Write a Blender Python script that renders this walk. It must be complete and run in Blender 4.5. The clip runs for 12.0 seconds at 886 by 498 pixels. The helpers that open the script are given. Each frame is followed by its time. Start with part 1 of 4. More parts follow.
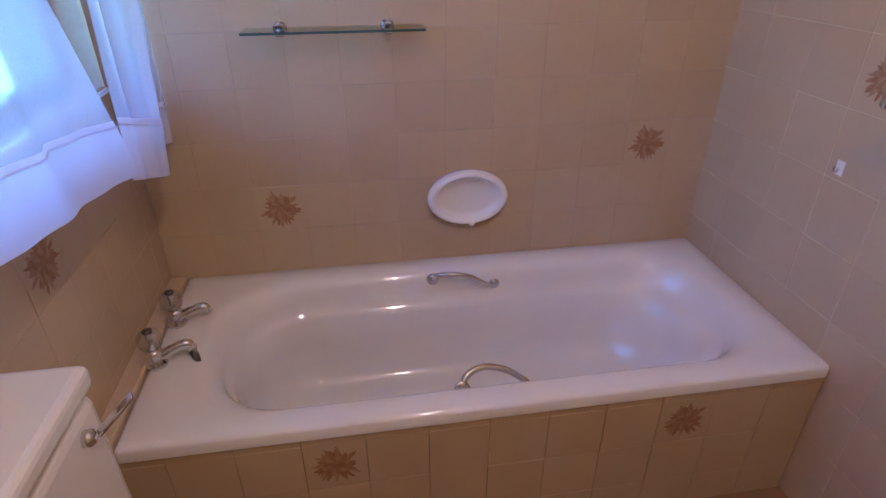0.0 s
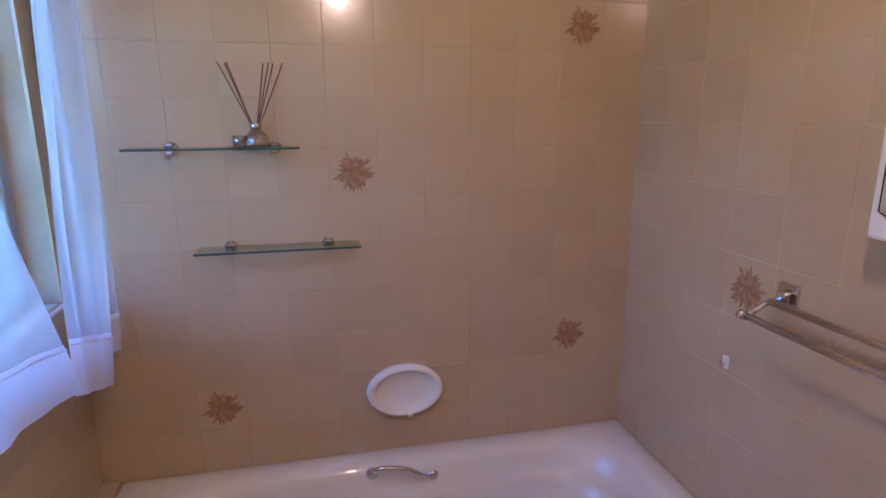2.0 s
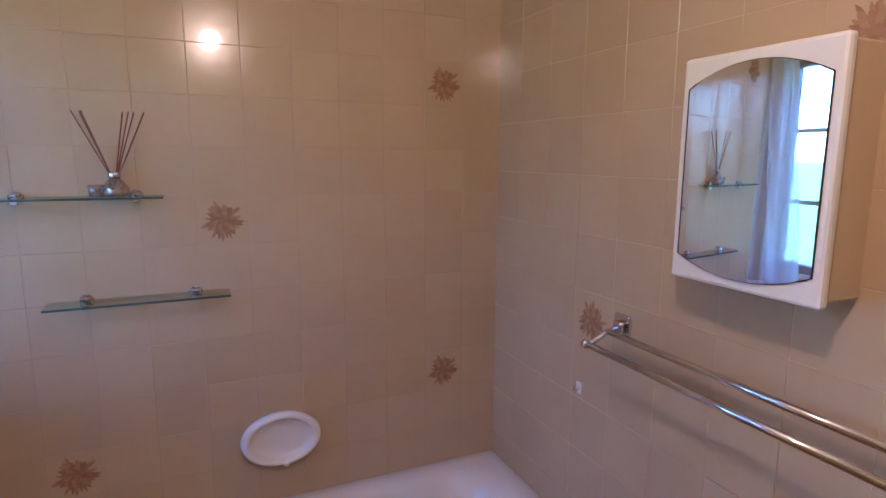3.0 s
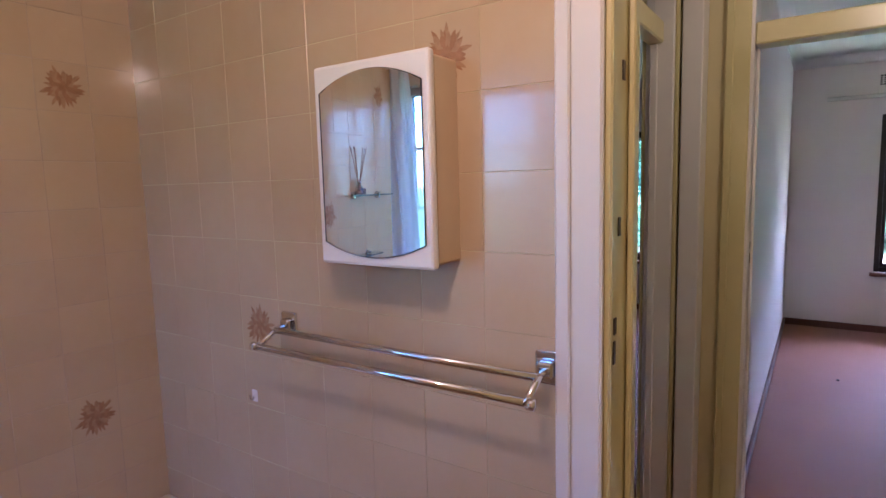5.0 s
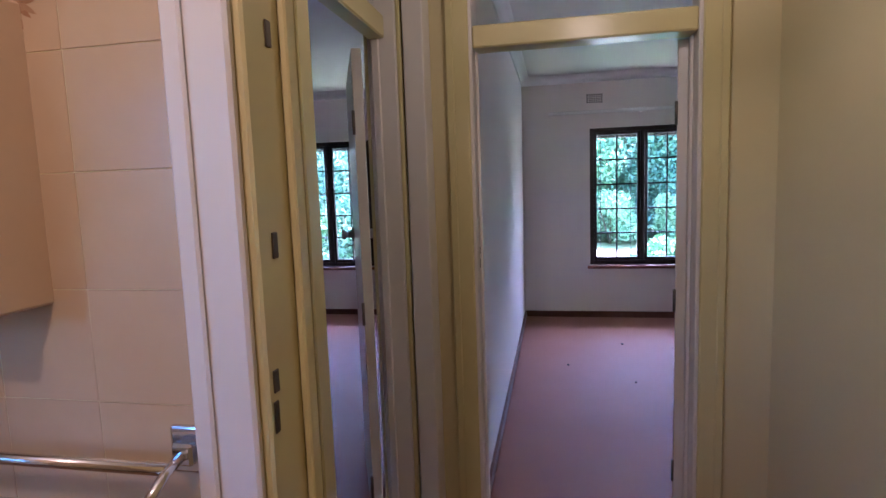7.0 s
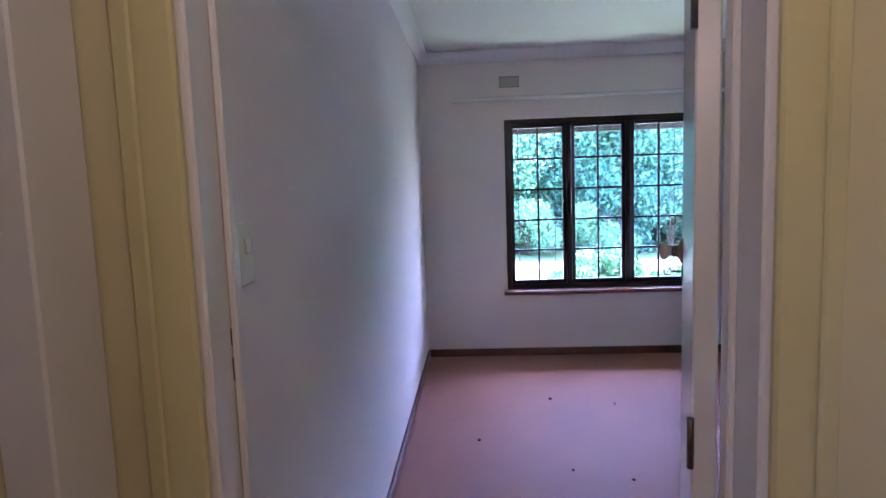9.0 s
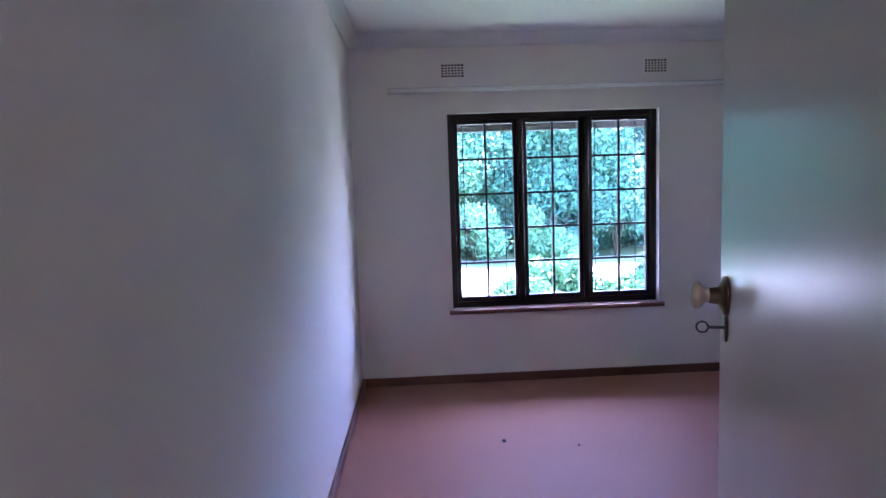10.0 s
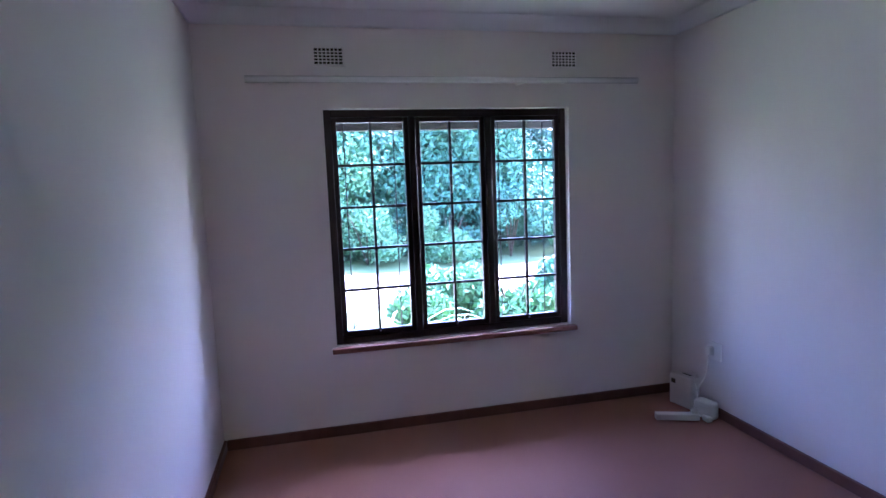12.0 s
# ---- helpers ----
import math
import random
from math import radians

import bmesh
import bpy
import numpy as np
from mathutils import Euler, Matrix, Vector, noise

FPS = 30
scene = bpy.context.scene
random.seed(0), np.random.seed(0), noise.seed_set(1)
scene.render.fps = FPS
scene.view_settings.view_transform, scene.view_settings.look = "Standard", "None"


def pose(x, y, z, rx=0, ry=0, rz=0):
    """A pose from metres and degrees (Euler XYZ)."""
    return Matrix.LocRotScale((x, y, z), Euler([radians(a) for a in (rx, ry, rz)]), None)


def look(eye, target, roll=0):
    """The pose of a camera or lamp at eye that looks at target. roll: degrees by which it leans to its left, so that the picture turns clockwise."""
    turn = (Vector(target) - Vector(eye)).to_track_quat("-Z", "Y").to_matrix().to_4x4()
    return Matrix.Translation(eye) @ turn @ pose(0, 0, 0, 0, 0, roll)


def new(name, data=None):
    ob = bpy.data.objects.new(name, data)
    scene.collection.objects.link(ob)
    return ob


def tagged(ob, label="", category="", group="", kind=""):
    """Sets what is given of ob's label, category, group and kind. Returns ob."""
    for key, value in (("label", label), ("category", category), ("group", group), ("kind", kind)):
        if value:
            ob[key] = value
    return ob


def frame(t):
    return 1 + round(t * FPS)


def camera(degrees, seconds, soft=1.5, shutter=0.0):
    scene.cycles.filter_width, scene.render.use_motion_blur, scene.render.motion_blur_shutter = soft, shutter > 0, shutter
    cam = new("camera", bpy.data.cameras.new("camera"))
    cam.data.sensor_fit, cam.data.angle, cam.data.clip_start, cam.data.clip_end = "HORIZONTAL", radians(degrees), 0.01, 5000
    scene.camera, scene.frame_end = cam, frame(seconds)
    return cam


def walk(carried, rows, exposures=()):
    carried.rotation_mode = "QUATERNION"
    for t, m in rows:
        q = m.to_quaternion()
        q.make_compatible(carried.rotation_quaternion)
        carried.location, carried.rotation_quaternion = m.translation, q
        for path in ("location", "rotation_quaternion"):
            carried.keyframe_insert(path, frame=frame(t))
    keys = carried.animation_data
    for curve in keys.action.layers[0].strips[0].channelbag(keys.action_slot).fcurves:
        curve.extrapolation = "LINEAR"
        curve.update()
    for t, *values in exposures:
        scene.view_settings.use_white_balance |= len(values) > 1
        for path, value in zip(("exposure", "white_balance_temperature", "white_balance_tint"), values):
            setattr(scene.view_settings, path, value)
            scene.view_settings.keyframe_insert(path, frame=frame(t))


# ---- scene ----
cam = camera(76.3, 12.0)
PATH = [
    (0, (0.577, -1.604, 1.39), (0.848, 0.12, 0.414), -0.2),
    (0.5, (0.585, -1.627, 1.431), (0.871, 0.145, 0.55), -0.2),
    (1, (0.602, -1.651, 1.464), (0.907, 0.191, 0.747), -0.3),
    (1.5, (0.636, -1.679, 1.508), (0.969, 0.205, 0.926), -0.4),
    (2, (0.654, -1.712, 1.542), (1.081, 0.189, 1.09), -0.2),
    (2.5, (0.674, -1.75, 1.564), (1.245, 0.131, 1.194), 0.0),
    (3, (0.686, -1.791, 1.575), (1.489, 0.013, 1.253), 0.3),
    (4.8, (0.664, -1.857, 1.51), (2.25, -0.66, 1.282), -1.7),
    (5, (0.684, -1.867, 1.505), (2.335, -0.761, 1.277), -1.5),
    (5.5, (0.674, -1.886, 1.506), (2.463, -1.022, 1.280), -1.6),
    (6, (0.687, -1.907, 1.504), (2.560, -1.241, 1.278), -1.8),
    (6.5, (0.797, -1.918, 1.496), (2.721, -1.419, 1.272), -2.0),
    (7, (1.027, -1.936, 1.492), (2.976, -1.546, 1.268), -2.0),
    (7.2, (1.156, -1.954, 1.502), (3.108, -1.589, 1.269), -1.7),
    (8.8, (2.287, -2.051, 1.444), (4.271, -1.901, 1.243), -2.4),
    (9, (2.434, -2.042, 1.448), (4.421, -1.926, 1.247), -2.0),
    (9.2, (2.570, -2.041, 1.456), (4.558, -1.974, 1.255), -2.3),
    (9.5, (2.779, -2.046, 1.452), (4.769, -2.050, 1.253), -2.0),
    (10, (3.077, -2.081, 1.459), (5.065, -2.159, 1.262), -2.0),
    (10.5, (3.333, -2.103, 1.477), (5.316, -2.267, 1.277), -2.1),
    (11, (3.547, -2.144, 1.501), (5.514, -2.440, 1.287), -2.0),
    (11.5, (3.718, -2.152, 1.536), (5.662, -2.566, 1.317), -2.2),
    (12, (3.785, -2.207, 1.564), (5.722, -2.652, 1.337), -2.2),
]
walk(cam, [(t, look(eye, target, roll)) for t, eye, target, roll in PATH],
     exposures=[(0.0, 5.68, 5560, 41), (3.0, 5.5, 5600, 39), (5.0, 5.55, 5600, 40), (7.0, 5.25, 5450, 43), (9.0, 5.4, 5250, 46), (10.0, 5.25, 5180, 46), (12.0, 4.88, 5180, 47)])

# ---- world, sun, lamps ----
world = bpy.data.worlds.new("world")
scene.world = world
world.use_nodes = True
wn = world.node_tree.nodes
sky = wn.new("ShaderNodeTexSky")
sky.sky_type = "NISHITA"
sky.sun_disc = False
SUN_TO = Vector((0.42, -0.36, 0.83)).normalized()
sky.sun_elevation = math.asin(SUN_TO.z)
sky.sun_rotation = math.atan2(SUN_TO.x, SUN_TO.y)
world.node_tree.links.new(sky.outputs[0], wn["Background"].inputs[0])
wn["Background"].inputs[1].default_value = 0.15

sun = new("sun", bpy.data.lights.new("sun", "SUN"))
sun.data.energy, sun.data.angle, sun.data.color = 2.4, radians(0.5), (1.0, 0.95, 0.88)
sun.matrix_world = look((0, 0, 30), Vector((0, 0, 30)) - SUN_TO)

bulb_light = new("bulb_light", bpy.data.lights.new("bulb_light", "POINT"))
bulb_light.data.energy, bulb_light.data.color, bulb_light.data.shadow_soft_size = 0.45, (1.0, 0.75, 0.48), 0.045
bulb_light.location = (0.82, -1.55, 2.16)
# Unseen warm lamp, added to brighten the hall.
hall_light = new("hall_light", bpy.data.lights.new("hall_light", "POINT"))
hall_light.data.energy, hall_light.data.color, hall_light.data.shadow_soft_size = 0.17, (1.0, 0.86, 0.58), 0.045
hall_light.location = (2.45, -2.1, 2.24)


# ---- materials ----
def mat(name, base, rough=0.5, metal=0.0, vary=0.12, scale=6.0, fine=60.0, bump=0.15, tint=None, rand=0.0, spec=0.5, trans=0.0, coat=0.0):
    """A surface with two scales of variation: broad mottling and fine grain with relief."""
    m = bpy.data.materials.new(name)
    m.use_nodes = True
    n, l = m.node_tree.nodes, m.node_tree.links
    b = n["Principled BSDF"]
    b.inputs["Roughness"].default_value, b.inputs["Metallic"].default_value = rough, metal
    b.inputs["Specular IOR Level"].default_value = spec
    b.inputs["Transmission Weight"].default_value = trans
    b.inputs["Coat Weight"].default_value = coat
    b.inputs["Coat Roughness"].default_value = 0.05
    tc = n.new("ShaderNodeTexCoord")
    big, small = n.new("ShaderNodeTexNoise"), n.new("ShaderNodeTexNoise")
    big.inputs["Scale"].default_value, small.inputs["Scale"].default_value = scale, fine
    big.inputs["Detail"].default_value, small.inputs["Detail"].default_value = 5, 4
    geo = n.new("ShaderNodeNewGeometry")
    l.new(geo.outputs["Position"], big.inputs["Vector"])
    l.new(geo.outputs["Position"], small.inputs["Vector"])
    ramp = n.new("ShaderNodeMix")
    ramp.data_type = "RGBA"
    other = tint or tuple(c * (1 - 2 * vary) for c in base)
    ramp.inputs["A"].default_value, ramp.inputs["B"].default_value = (*base, 1), (*other, 1)
    mix = n.new("ShaderNodeMath")
    mix.operation = "MULTIPLY_ADD"
    mix.inputs[1].default_value, mix.inputs[2].default_value = 0.3, 0.0
    l.new(small.outputs["Fac"], mix.inputs[0])
    add = n.new("ShaderNodeMath")
    add.operation = "MULTIPLY_ADD"
    add.inputs[1].default_value = 1.1
    l.new(big.outputs["Fac"], add.inputs[0])
    l.new(mix.outputs[0], add.inputs[2])
    sub = n.new("ShaderNodeMath")
    sub.operation, sub.use_clamp = "SUBTRACT", True
    sub.inputs[1].default_value = 0.25
    l.new(add.outputs[0], sub.inputs[0])
    l.new(sub.outputs[0], ramp.inputs["Factor"])
    out = ramp.outputs["Result"]
    if rand:
        info, hsv = n.new("ShaderNodeObjectInfo"), n.new("ShaderNodeHueSaturation")
        rng = n.new("ShaderNodeMapRange")
        rng.inputs["To Min"].default_value, rng.inputs["To Max"].default_value = 1 - rand, 1 + rand
        l.new(info.outputs["Random"], rng.inputs["Value"])
        l.new(rng.outputs[0], hsv.inputs["Value"])
        l.new(out, hsv.inputs["Color"])
        out = hsv.outputs["Color"]
    l.new(out, b.inputs["Base Color"])
    if bump:
        bp = n.new("ShaderNodeBump")
        bp.inputs["Strength"].default_value, bp.inputs["Distance"].default_value = bump, 0.002
        l.new(small.outputs["Fac"], bp.inputs["Height"])
        l.new(bp.outputs[0], b.inputs["Normal"])
    return m


def glass_mat(name, tint=(1, 1, 1), gloss=0.08):
    """A clear pane: straight through, with a little mirror on it."""
    m = bpy.data.materials.new(name)
    m.use_nodes = True
    n, l = m.node_tree.nodes, m.node_tree.links
    tr, gl, mx = n.new("ShaderNodeBsdfTransparent"), n.new("ShaderNodeBsdfGlossy"), n.new("ShaderNodeMixShader")
    tr.inputs[0].default_value, gl.inputs["Roughness"].default_value = (*tint, 1), 0.02
    mx.inputs[0].default_value = gloss
    l.new(tr.outputs[0], mx.inputs[1]), l.new(gl.outputs[0], mx.inputs[2])
    l.new(mx.outputs[0], n["Material Output"].inputs[0])
    return m


def cloth_mat(name, colour, thin=0.35, through_it=0.4):
    m = bpy.data.materials.new(name)
    m.use_nodes = True
    n, l = m.node_tree.nodes, m.node_tree.links
    df, tl, tr = n.new("ShaderNodeBsdfDiffuse"), n.new("ShaderNodeBsdfTranslucent"), n.new("ShaderNodeBsdfTransparent")
    wv = n.new("ShaderNodeTexNoise")
    wv.inputs["Scale"].default_value = 180
    a, b = n.new("ShaderNodeMixShader"), n.new("ShaderNodeMixShader")
    df.inputs[0].default_value = tl.inputs[0].default_value = (*colour, 1)
    rng = n.new("ShaderNodeMapRange")
    rng.inputs["To Min"].default_value, rng.inputs["To Max"].default_value = thin * 0.9, thin * 1.1
    l.new(wv.outputs["Fac"], rng.inputs["Value"])
    a.inputs[0].default_value = through_it
    l.new(df.outputs[0], a.inputs[1]), l.new(tl.outputs[0], a.inputs[2])
    l.new(rng.outputs[0], b.inputs[0])
    l.new(a.outputs[0], b.inputs[1]), l.new(tr.outputs[0], b.inputs[2])
    l.new(b.outputs[0], n["Material Output"].inputs[0])
    return m


M_TILE = mat("tile_glaze", (0.55, 0.43, 0.285), 0.2, vary=0.1, scale=3.5, fine=34, bump=0.14, tint=(0.5, 0.36, 0.205), rand=0.03, coat=0.4)
M_GROUT = mat("grout", (0.56, 0.45, 0.32), 0.9, vary=0.2, scale=5, fine=90, bump=0.4)
M_PRINT_A = mat("print_brown", (0.44, 0.24, 0.125), 0.25, vary=0.25, scale=60, fine=200, bump=0)
M_PRINT_B = mat("print_orange", (0.5, 0.31, 0.17), 0.25, vary=0.25, scale=60, fine=200, bump=0)
M_ENAMEL = mat("white_enamel", (0.8, 0.78, 0.77), 0.06, vary=0.02, scale=4, fine=40, bump=0.01, coat=0.5)
M_CERAMIC = mat("white_ceramic", (0.82, 0.81, 0.8), 0.12, vary=0.02, scale=5, fine=40, bump=0.01, coat=0.4)
M_PLASTIC = mat("white_plastic", (0.8, 0.77, 0.72), 0.35, vary=0.04, scale=5, fine=80, bump=0.04)
M_BEIGE = mat("beige_plastic", (0.66, 0.5, 0.32), 0.4, vary=0.06, scale=5, fine=80, bump=0.04)
M_CHROME = mat("chrome", (0.72, 0.72, 0.74), 0.1, metal=1.0, vary=0.06, scale=20, fine=150, bump=0.02)
M_STEEL = mat("dull_steel", (0.16, 0.14, 0.12), 0.4, metal=0.9, vary=0.2, scale=30, fine=150, bump=0.1)
M_BRASS = mat("aged_brass", (0.3, 0.24, 0.16), 0.3, metal=1.0, vary=0.25, scale=30, fine=150, bump=0.1)
M_MIRROR = mat("mirror_silver", (0.9, 0.9, 0.9), 0.02, metal=1.0, vary=0.0, bump=0)
M_SHELF = glass_mat("shelf_glass", (0.88, 0.93, 0.91), 0.08)
M_EDGE = mat("glass_edge", (0.05, 0.11, 0.1), 0.15, vary=0.1, bump=0)
M_PANE = glass_mat("window_glass", (0.96, 0.98, 0.98), 0.05)
# Cyan glass, its tint darkened further to cut the bathroom's daylight.
M_PANE_BATH = glass_mat("daylight_cutting_bath_glass", (0.33, 0.46, 0.54), 0.06)
M_CRYSTAL = glass_mat("clear_acrylic", (0.85, 0.83, 0.8), 0.3)
M_REED = mat("reed", (0.24, 0.09, 0.04), 0.7, vary=0.2, scale=30, fine=200, bump=0.2)
M_CURTAIN = cloth_mat("sheer_curtain", (0.8, 0.84, 0.9), 0.5, 0.55)
M_HEM = cloth_mat("curtain_hem", (0.84, 0.84, 0.88), 0.06, 0.5)
M_CREAM = mat("cream_gloss_paint", (0.62, 0.56, 0.28), 0.3, vary=0.06, scale=3, fine=40, bump=0.1)
M_CREAMWALL = mat("cream_wall_paint", (0.62, 0.55, 0.31), 0.75, vary=0.05, scale=2, fine=90, bump=0.25)
M_WHITE = mat("white_wall_paint", (0.78, 0.725, 0.70), 0.7, vary=0.04, scale=1.6, fine=110, bump=0.25)
M_WHITEGLOSS = mat("white_gloss_paint", (0.72, 0.7, 0.66), 0.38, vary=0.04, scale=3, fine=35, bump=0.08)
M_LEAFPAINT = mat("door_gloss_paint", (0.7, 0.69, 0.64), 0.27, vary=0.03, scale=3, fine=14, bump=0.05)
M_CEIL = mat("ceiling_paint", (0.76, 0.77, 0.78), 0.8, vary=0.03, scale=1.5, fine=80, bump=0.15)
M_CARPET = mat("brown_carpet", (0.38, 0.175, 0.12), 0.65, vary=0.12, scale=2.2, fine=420, bump=0.5, tint=(0.32, 0.14, 0.095), spec=0.3)
M_SKIRT = mat("dark_skirting", (0.17, 0.068, 0.045), 0.4, vary=0.2, scale=10, fine=120, bump=0.1)
M_TIMBER = mat("dark_window_timber", (0.028, 0.013, 0.01), 0.35, vary=0.25, scale=12, fine=140, bump=0.15)
M_SILL = mat("red_sill_tile", (0.26, 0.1, 0.06), 0.3, vary=0.2, scale=14, fine=120, bump=0.15)
# Near-black for shade in vent holes, and for carpet marks, slot and mirror rim.
M_DARK = mat("hole_shade_and_dark_marks", (0.02, 0.018, 0.016), 0.9, vary=0.2, bump=0)
M_IRON = mat("black_bar", (0.02, 0.02, 0.022), 0.5, vary=0.2, bump=0.05)
M_FLOORB = mat("bath_floor", (0.3, 0.17, 0.09), 0.45, vary=0.15, scale=6, fine=80, bump=0.1)
M_WOODSTRIP = mat("pale_trim", (0.62, 0.48, 0.33), 0.4, vary=0.12, scale=10, fine=120, bump=0.1)
M_ROOF = mat("eave_boards", (0.05, 0.045, 0.04), 0.7, vary=0.2, scale=5, fine=60, bump=0.2)
M_LAWN = mat("lawn", (0.17, 0.25, 0.09), 0.9, vary=0.2, scale=0.7, fine=45, bump=0.6)
M_PATH = mat("pale_drive", (0.4, 0.38, 0.33), 0.9, vary=0.15, scale=1.5, fine=40, bump=0.4)
M_BARK = mat("bark", (0.12, 0.08, 0.055), 0.9, vary=0.3, scale=6, fine=50, bump=0.8)
M_LEAF_A = mat("leaf_dark", (0.055, 0.19, 0.125), 0.5, vary=0.3, scale=2.5, fine=20, bump=0)
M_LEAF_B = mat("leaf_mid", (0.085, 0.27, 0.165), 0.5, vary=0.3, scale=2.5, fine=20, bump=0)
M_LEAF_C = mat("leaf_light", (0.15, 0.38, 0.18), 0.5, vary=0.3, scale=2.5, fine=20, bump=0)


# ---- building blocks ----
def add_box(bm, x0, x1, y0, y1, z0, z1, bevel=0.0, seg=1):
    v = bmesh.ops.create_cube(bm, size=1.0, matrix=Matrix.LocRotScale(((x0 + x1) / 2, (y0 + y1) / 2, (z0 + z1) / 2), None, (abs(x1 - x0), abs(y1 - y0), abs(z1 - z0))))["verts"]
    if bevel:
        e = list({e for w in v for e in w.link_edges})
        bmesh.ops.bevel(bm, geom=e, offset=bevel, segments=seg, affect="EDGES", profile=0.5)
    return bm


def boxes(*rows, bevel=0.0, seg=1):
    bm = bmesh.new()
    for r in rows:
        add_box(bm, *r, bevel=bevel, seg=seg)
    return bm


def add_tube(bm, pts, radius, sides=10, cap=True):
    """A round bar along points; radius may be one number or one for each point."""
    pts = [Vector(p) for p in pts]
    rs = radius if isinstance(radius, (list, tuple)) else [radius] * len(pts)
    rings, up = [], None
    for i, p in enumerate(pts):
        d = (pts[min(i + 1, len(pts) - 1)] - pts[max(i - 1, 0)]).normalized()
        if up is None:
            up = d.orthogonal().normalized()
        up = (up - d * up.dot(d)).normalized()
        side = d.cross(up)
        rings.append([bm.verts.new(p + rs[i] * (math.cos(a) * up + math.sin(a) * side)) for a in (math.tau * k / sides for k in range(sides))])
    for a, b in zip(rings, rings[1:]):
        for k in range(sides):
            f = bm.faces.new((a[k], a[(k + 1) % sides], b[(k + 1) % sides], b[k]))
            f.smooth = True
    if cap:
        bm.faces.new(rings[0][::-1]), bm.faces.new(rings[-1])
    return bm


def tube(pts, radius, sides=10):
    return add_tube(bmesh.new(), pts, radius, sides)


def add_lathe(bm, profile, m=Matrix(), sides=24):
    """Turned round local z: profile of (radius, height)."""
    rings = [[bm.verts.new(m @ Vector((r * math.cos(math.tau * k / sides), r * math.sin(math.tau * k / sides), z))) for k in range(sides)] for r, z in profile]
    for a, b in zip(rings, rings[1:]):
        for k in range(sides):
            f = bm.faces.new((a[k], a[(k + 1) % sides], b[(k + 1) % sides], b[k]))
            f.smooth = True
    if profile[0][0] > 1e-5:
        bm.faces.new(rings[0][::-1])
    if profile[-1][0] > 1e-5:
        bm.faces.new(rings[-1])
    return bm


def lathe(profile, m=Matrix(), sides=24):
    return add_lathe(bmesh.new(), profile, m, sides)


def curve_pts(pts, n=6):
    """A smooth line through points."""
    p = [Vector(q) for q in pts]
    p = [2 * p[0] - p[1], *p, 2 * p[-1] - p[-2]]
    out = []
    for a, b, c, d in zip(p, p[1:], p[2:], p[3:]):
        for k in range(n):
            t = k / n
            out.append(0.5 * ((2 * b) + (c - a) * t + (2 * a - 5 * b + 4 * c - d) * t * t + (3 * b - a - 3 * c + d) * t ** 3))
    return out + [p[-2]]


def mesh_of(name, bm, *materials):
    me = bpy.data.meshes.new(name)
    bmesh.ops.recalc_face_normals(bm, faces=bm.faces)
    bm.to_mesh(me)
    bm.free()
    for m in materials:
        me.materials.append(m)
    return me


def part(name, bm, material, parent, label=""):
    ob = new(name, mesh_of(name, bm, material) if isinstance(bm, bmesh.types.BMesh) else bm)
    ob.parent = parent
    return tagged(ob, label)


def thing(name, label, category, at=(0, 0, 0), group="", turn=0.0):
    ob = new(name)
    ob.empty_display_size = 0.05
    ob.matrix_world = pose(*at, 0, 0, turn)
    return tagged(ob, label, category, group)


def structure(name, bm, material, label):
    return tagged(new(name, mesh_of(name, bm, material)), label, "", "", "structure")


# ---- plan ----
BX0, BX1, BY0, BY1 = -0.03, 1.70, 0.0, -2.75     # bathroom
HX0, HX1, HY0, HY1 = 1.84, 3.26, -1.36, -2.72    # hall
RX0, RX1, RY0, RY1 = 3.38, 7.30, -1.60, -4.69    # bedroom
SY0, SY1 = -1.25, 2.60                            # second bedroom, x from HX0 to RX1
CEIL = 2.60
WALL_TOP = 2.62
DOOR_B, DOOR_R, DOOR_S = (-1.555, -2.375), (-1.63, -2.452), (2.33, 3.13)
JAMB = 0.045
WIN_Z = (0.575, 2.04)
WIN_R, WIN_S = (-3.90, -2.31), (-0.37, 1.22)
FRAME_TOP = 2.50

# bathroom walls
wall_back = structure("wall_north", boxes((BX0 - 0.2, BX1 + 0.14, -0.0034, 0.18, 0, WALL_TOP)), M_GROUT, "bathroom wall behind the bath, beige glazed tiles")
BW = (-1.10, -0.08, 1.06, 2.02)                   # bathroom window: y0, y1, z0, z1
wall_window = structure("wall_west", boxes(
    (BX0 - 0.2, BX0 + 0.0034, BY1, BW[0], 0, WALL_TOP), (BX0 - 0.2, BX0 + 0.0034, BW[1], -0.0034, 0, WALL_TOP),
    (BX0 - 0.2, BX0 + 0.0034, BW[0], BW[1], 0, BW[2]), (BX0 - 0.2, BX0 + 0.0034, BW[0], BW[1], BW[3], WALL_TOP)), M_GROUT, "bathroom window wall with beige glazed tiles")
wall_rail = structure("wall_east", boxes(
    (BX1 - 0.0034, HX0, DOOR_B[0] + JAMB, 0.005, 0, WALL_TOP), (BX1 - 0.0034, HX0, BY1, DOOR_B[1] - JAMB, 0, WALL_TOP),
    (BX1 - 0.0034, HX0, DOOR_B[1] - JAMB, DOOR_B[0] + JAMB, FRAME_TOP + 0.04, WALL_TOP)), M_CREAMWALL, "bathroom wall with the doorway, tiled on one side")
wall_bath_south = structure("wall_south", boxes((BX0 - 0.2, HX0, BY1 - 0.12, BY1, 0, WALL_TOP)), M_CREAMWALL, "plain cream wall closing the bathroom")
floor_bath = structure("floor_bathroom", boxes((BX0 - 0.2, BX1 + 0.02, BY1, 0.1, -0.1, 0.0)), M_FLOORB, "brown bathroom floor")

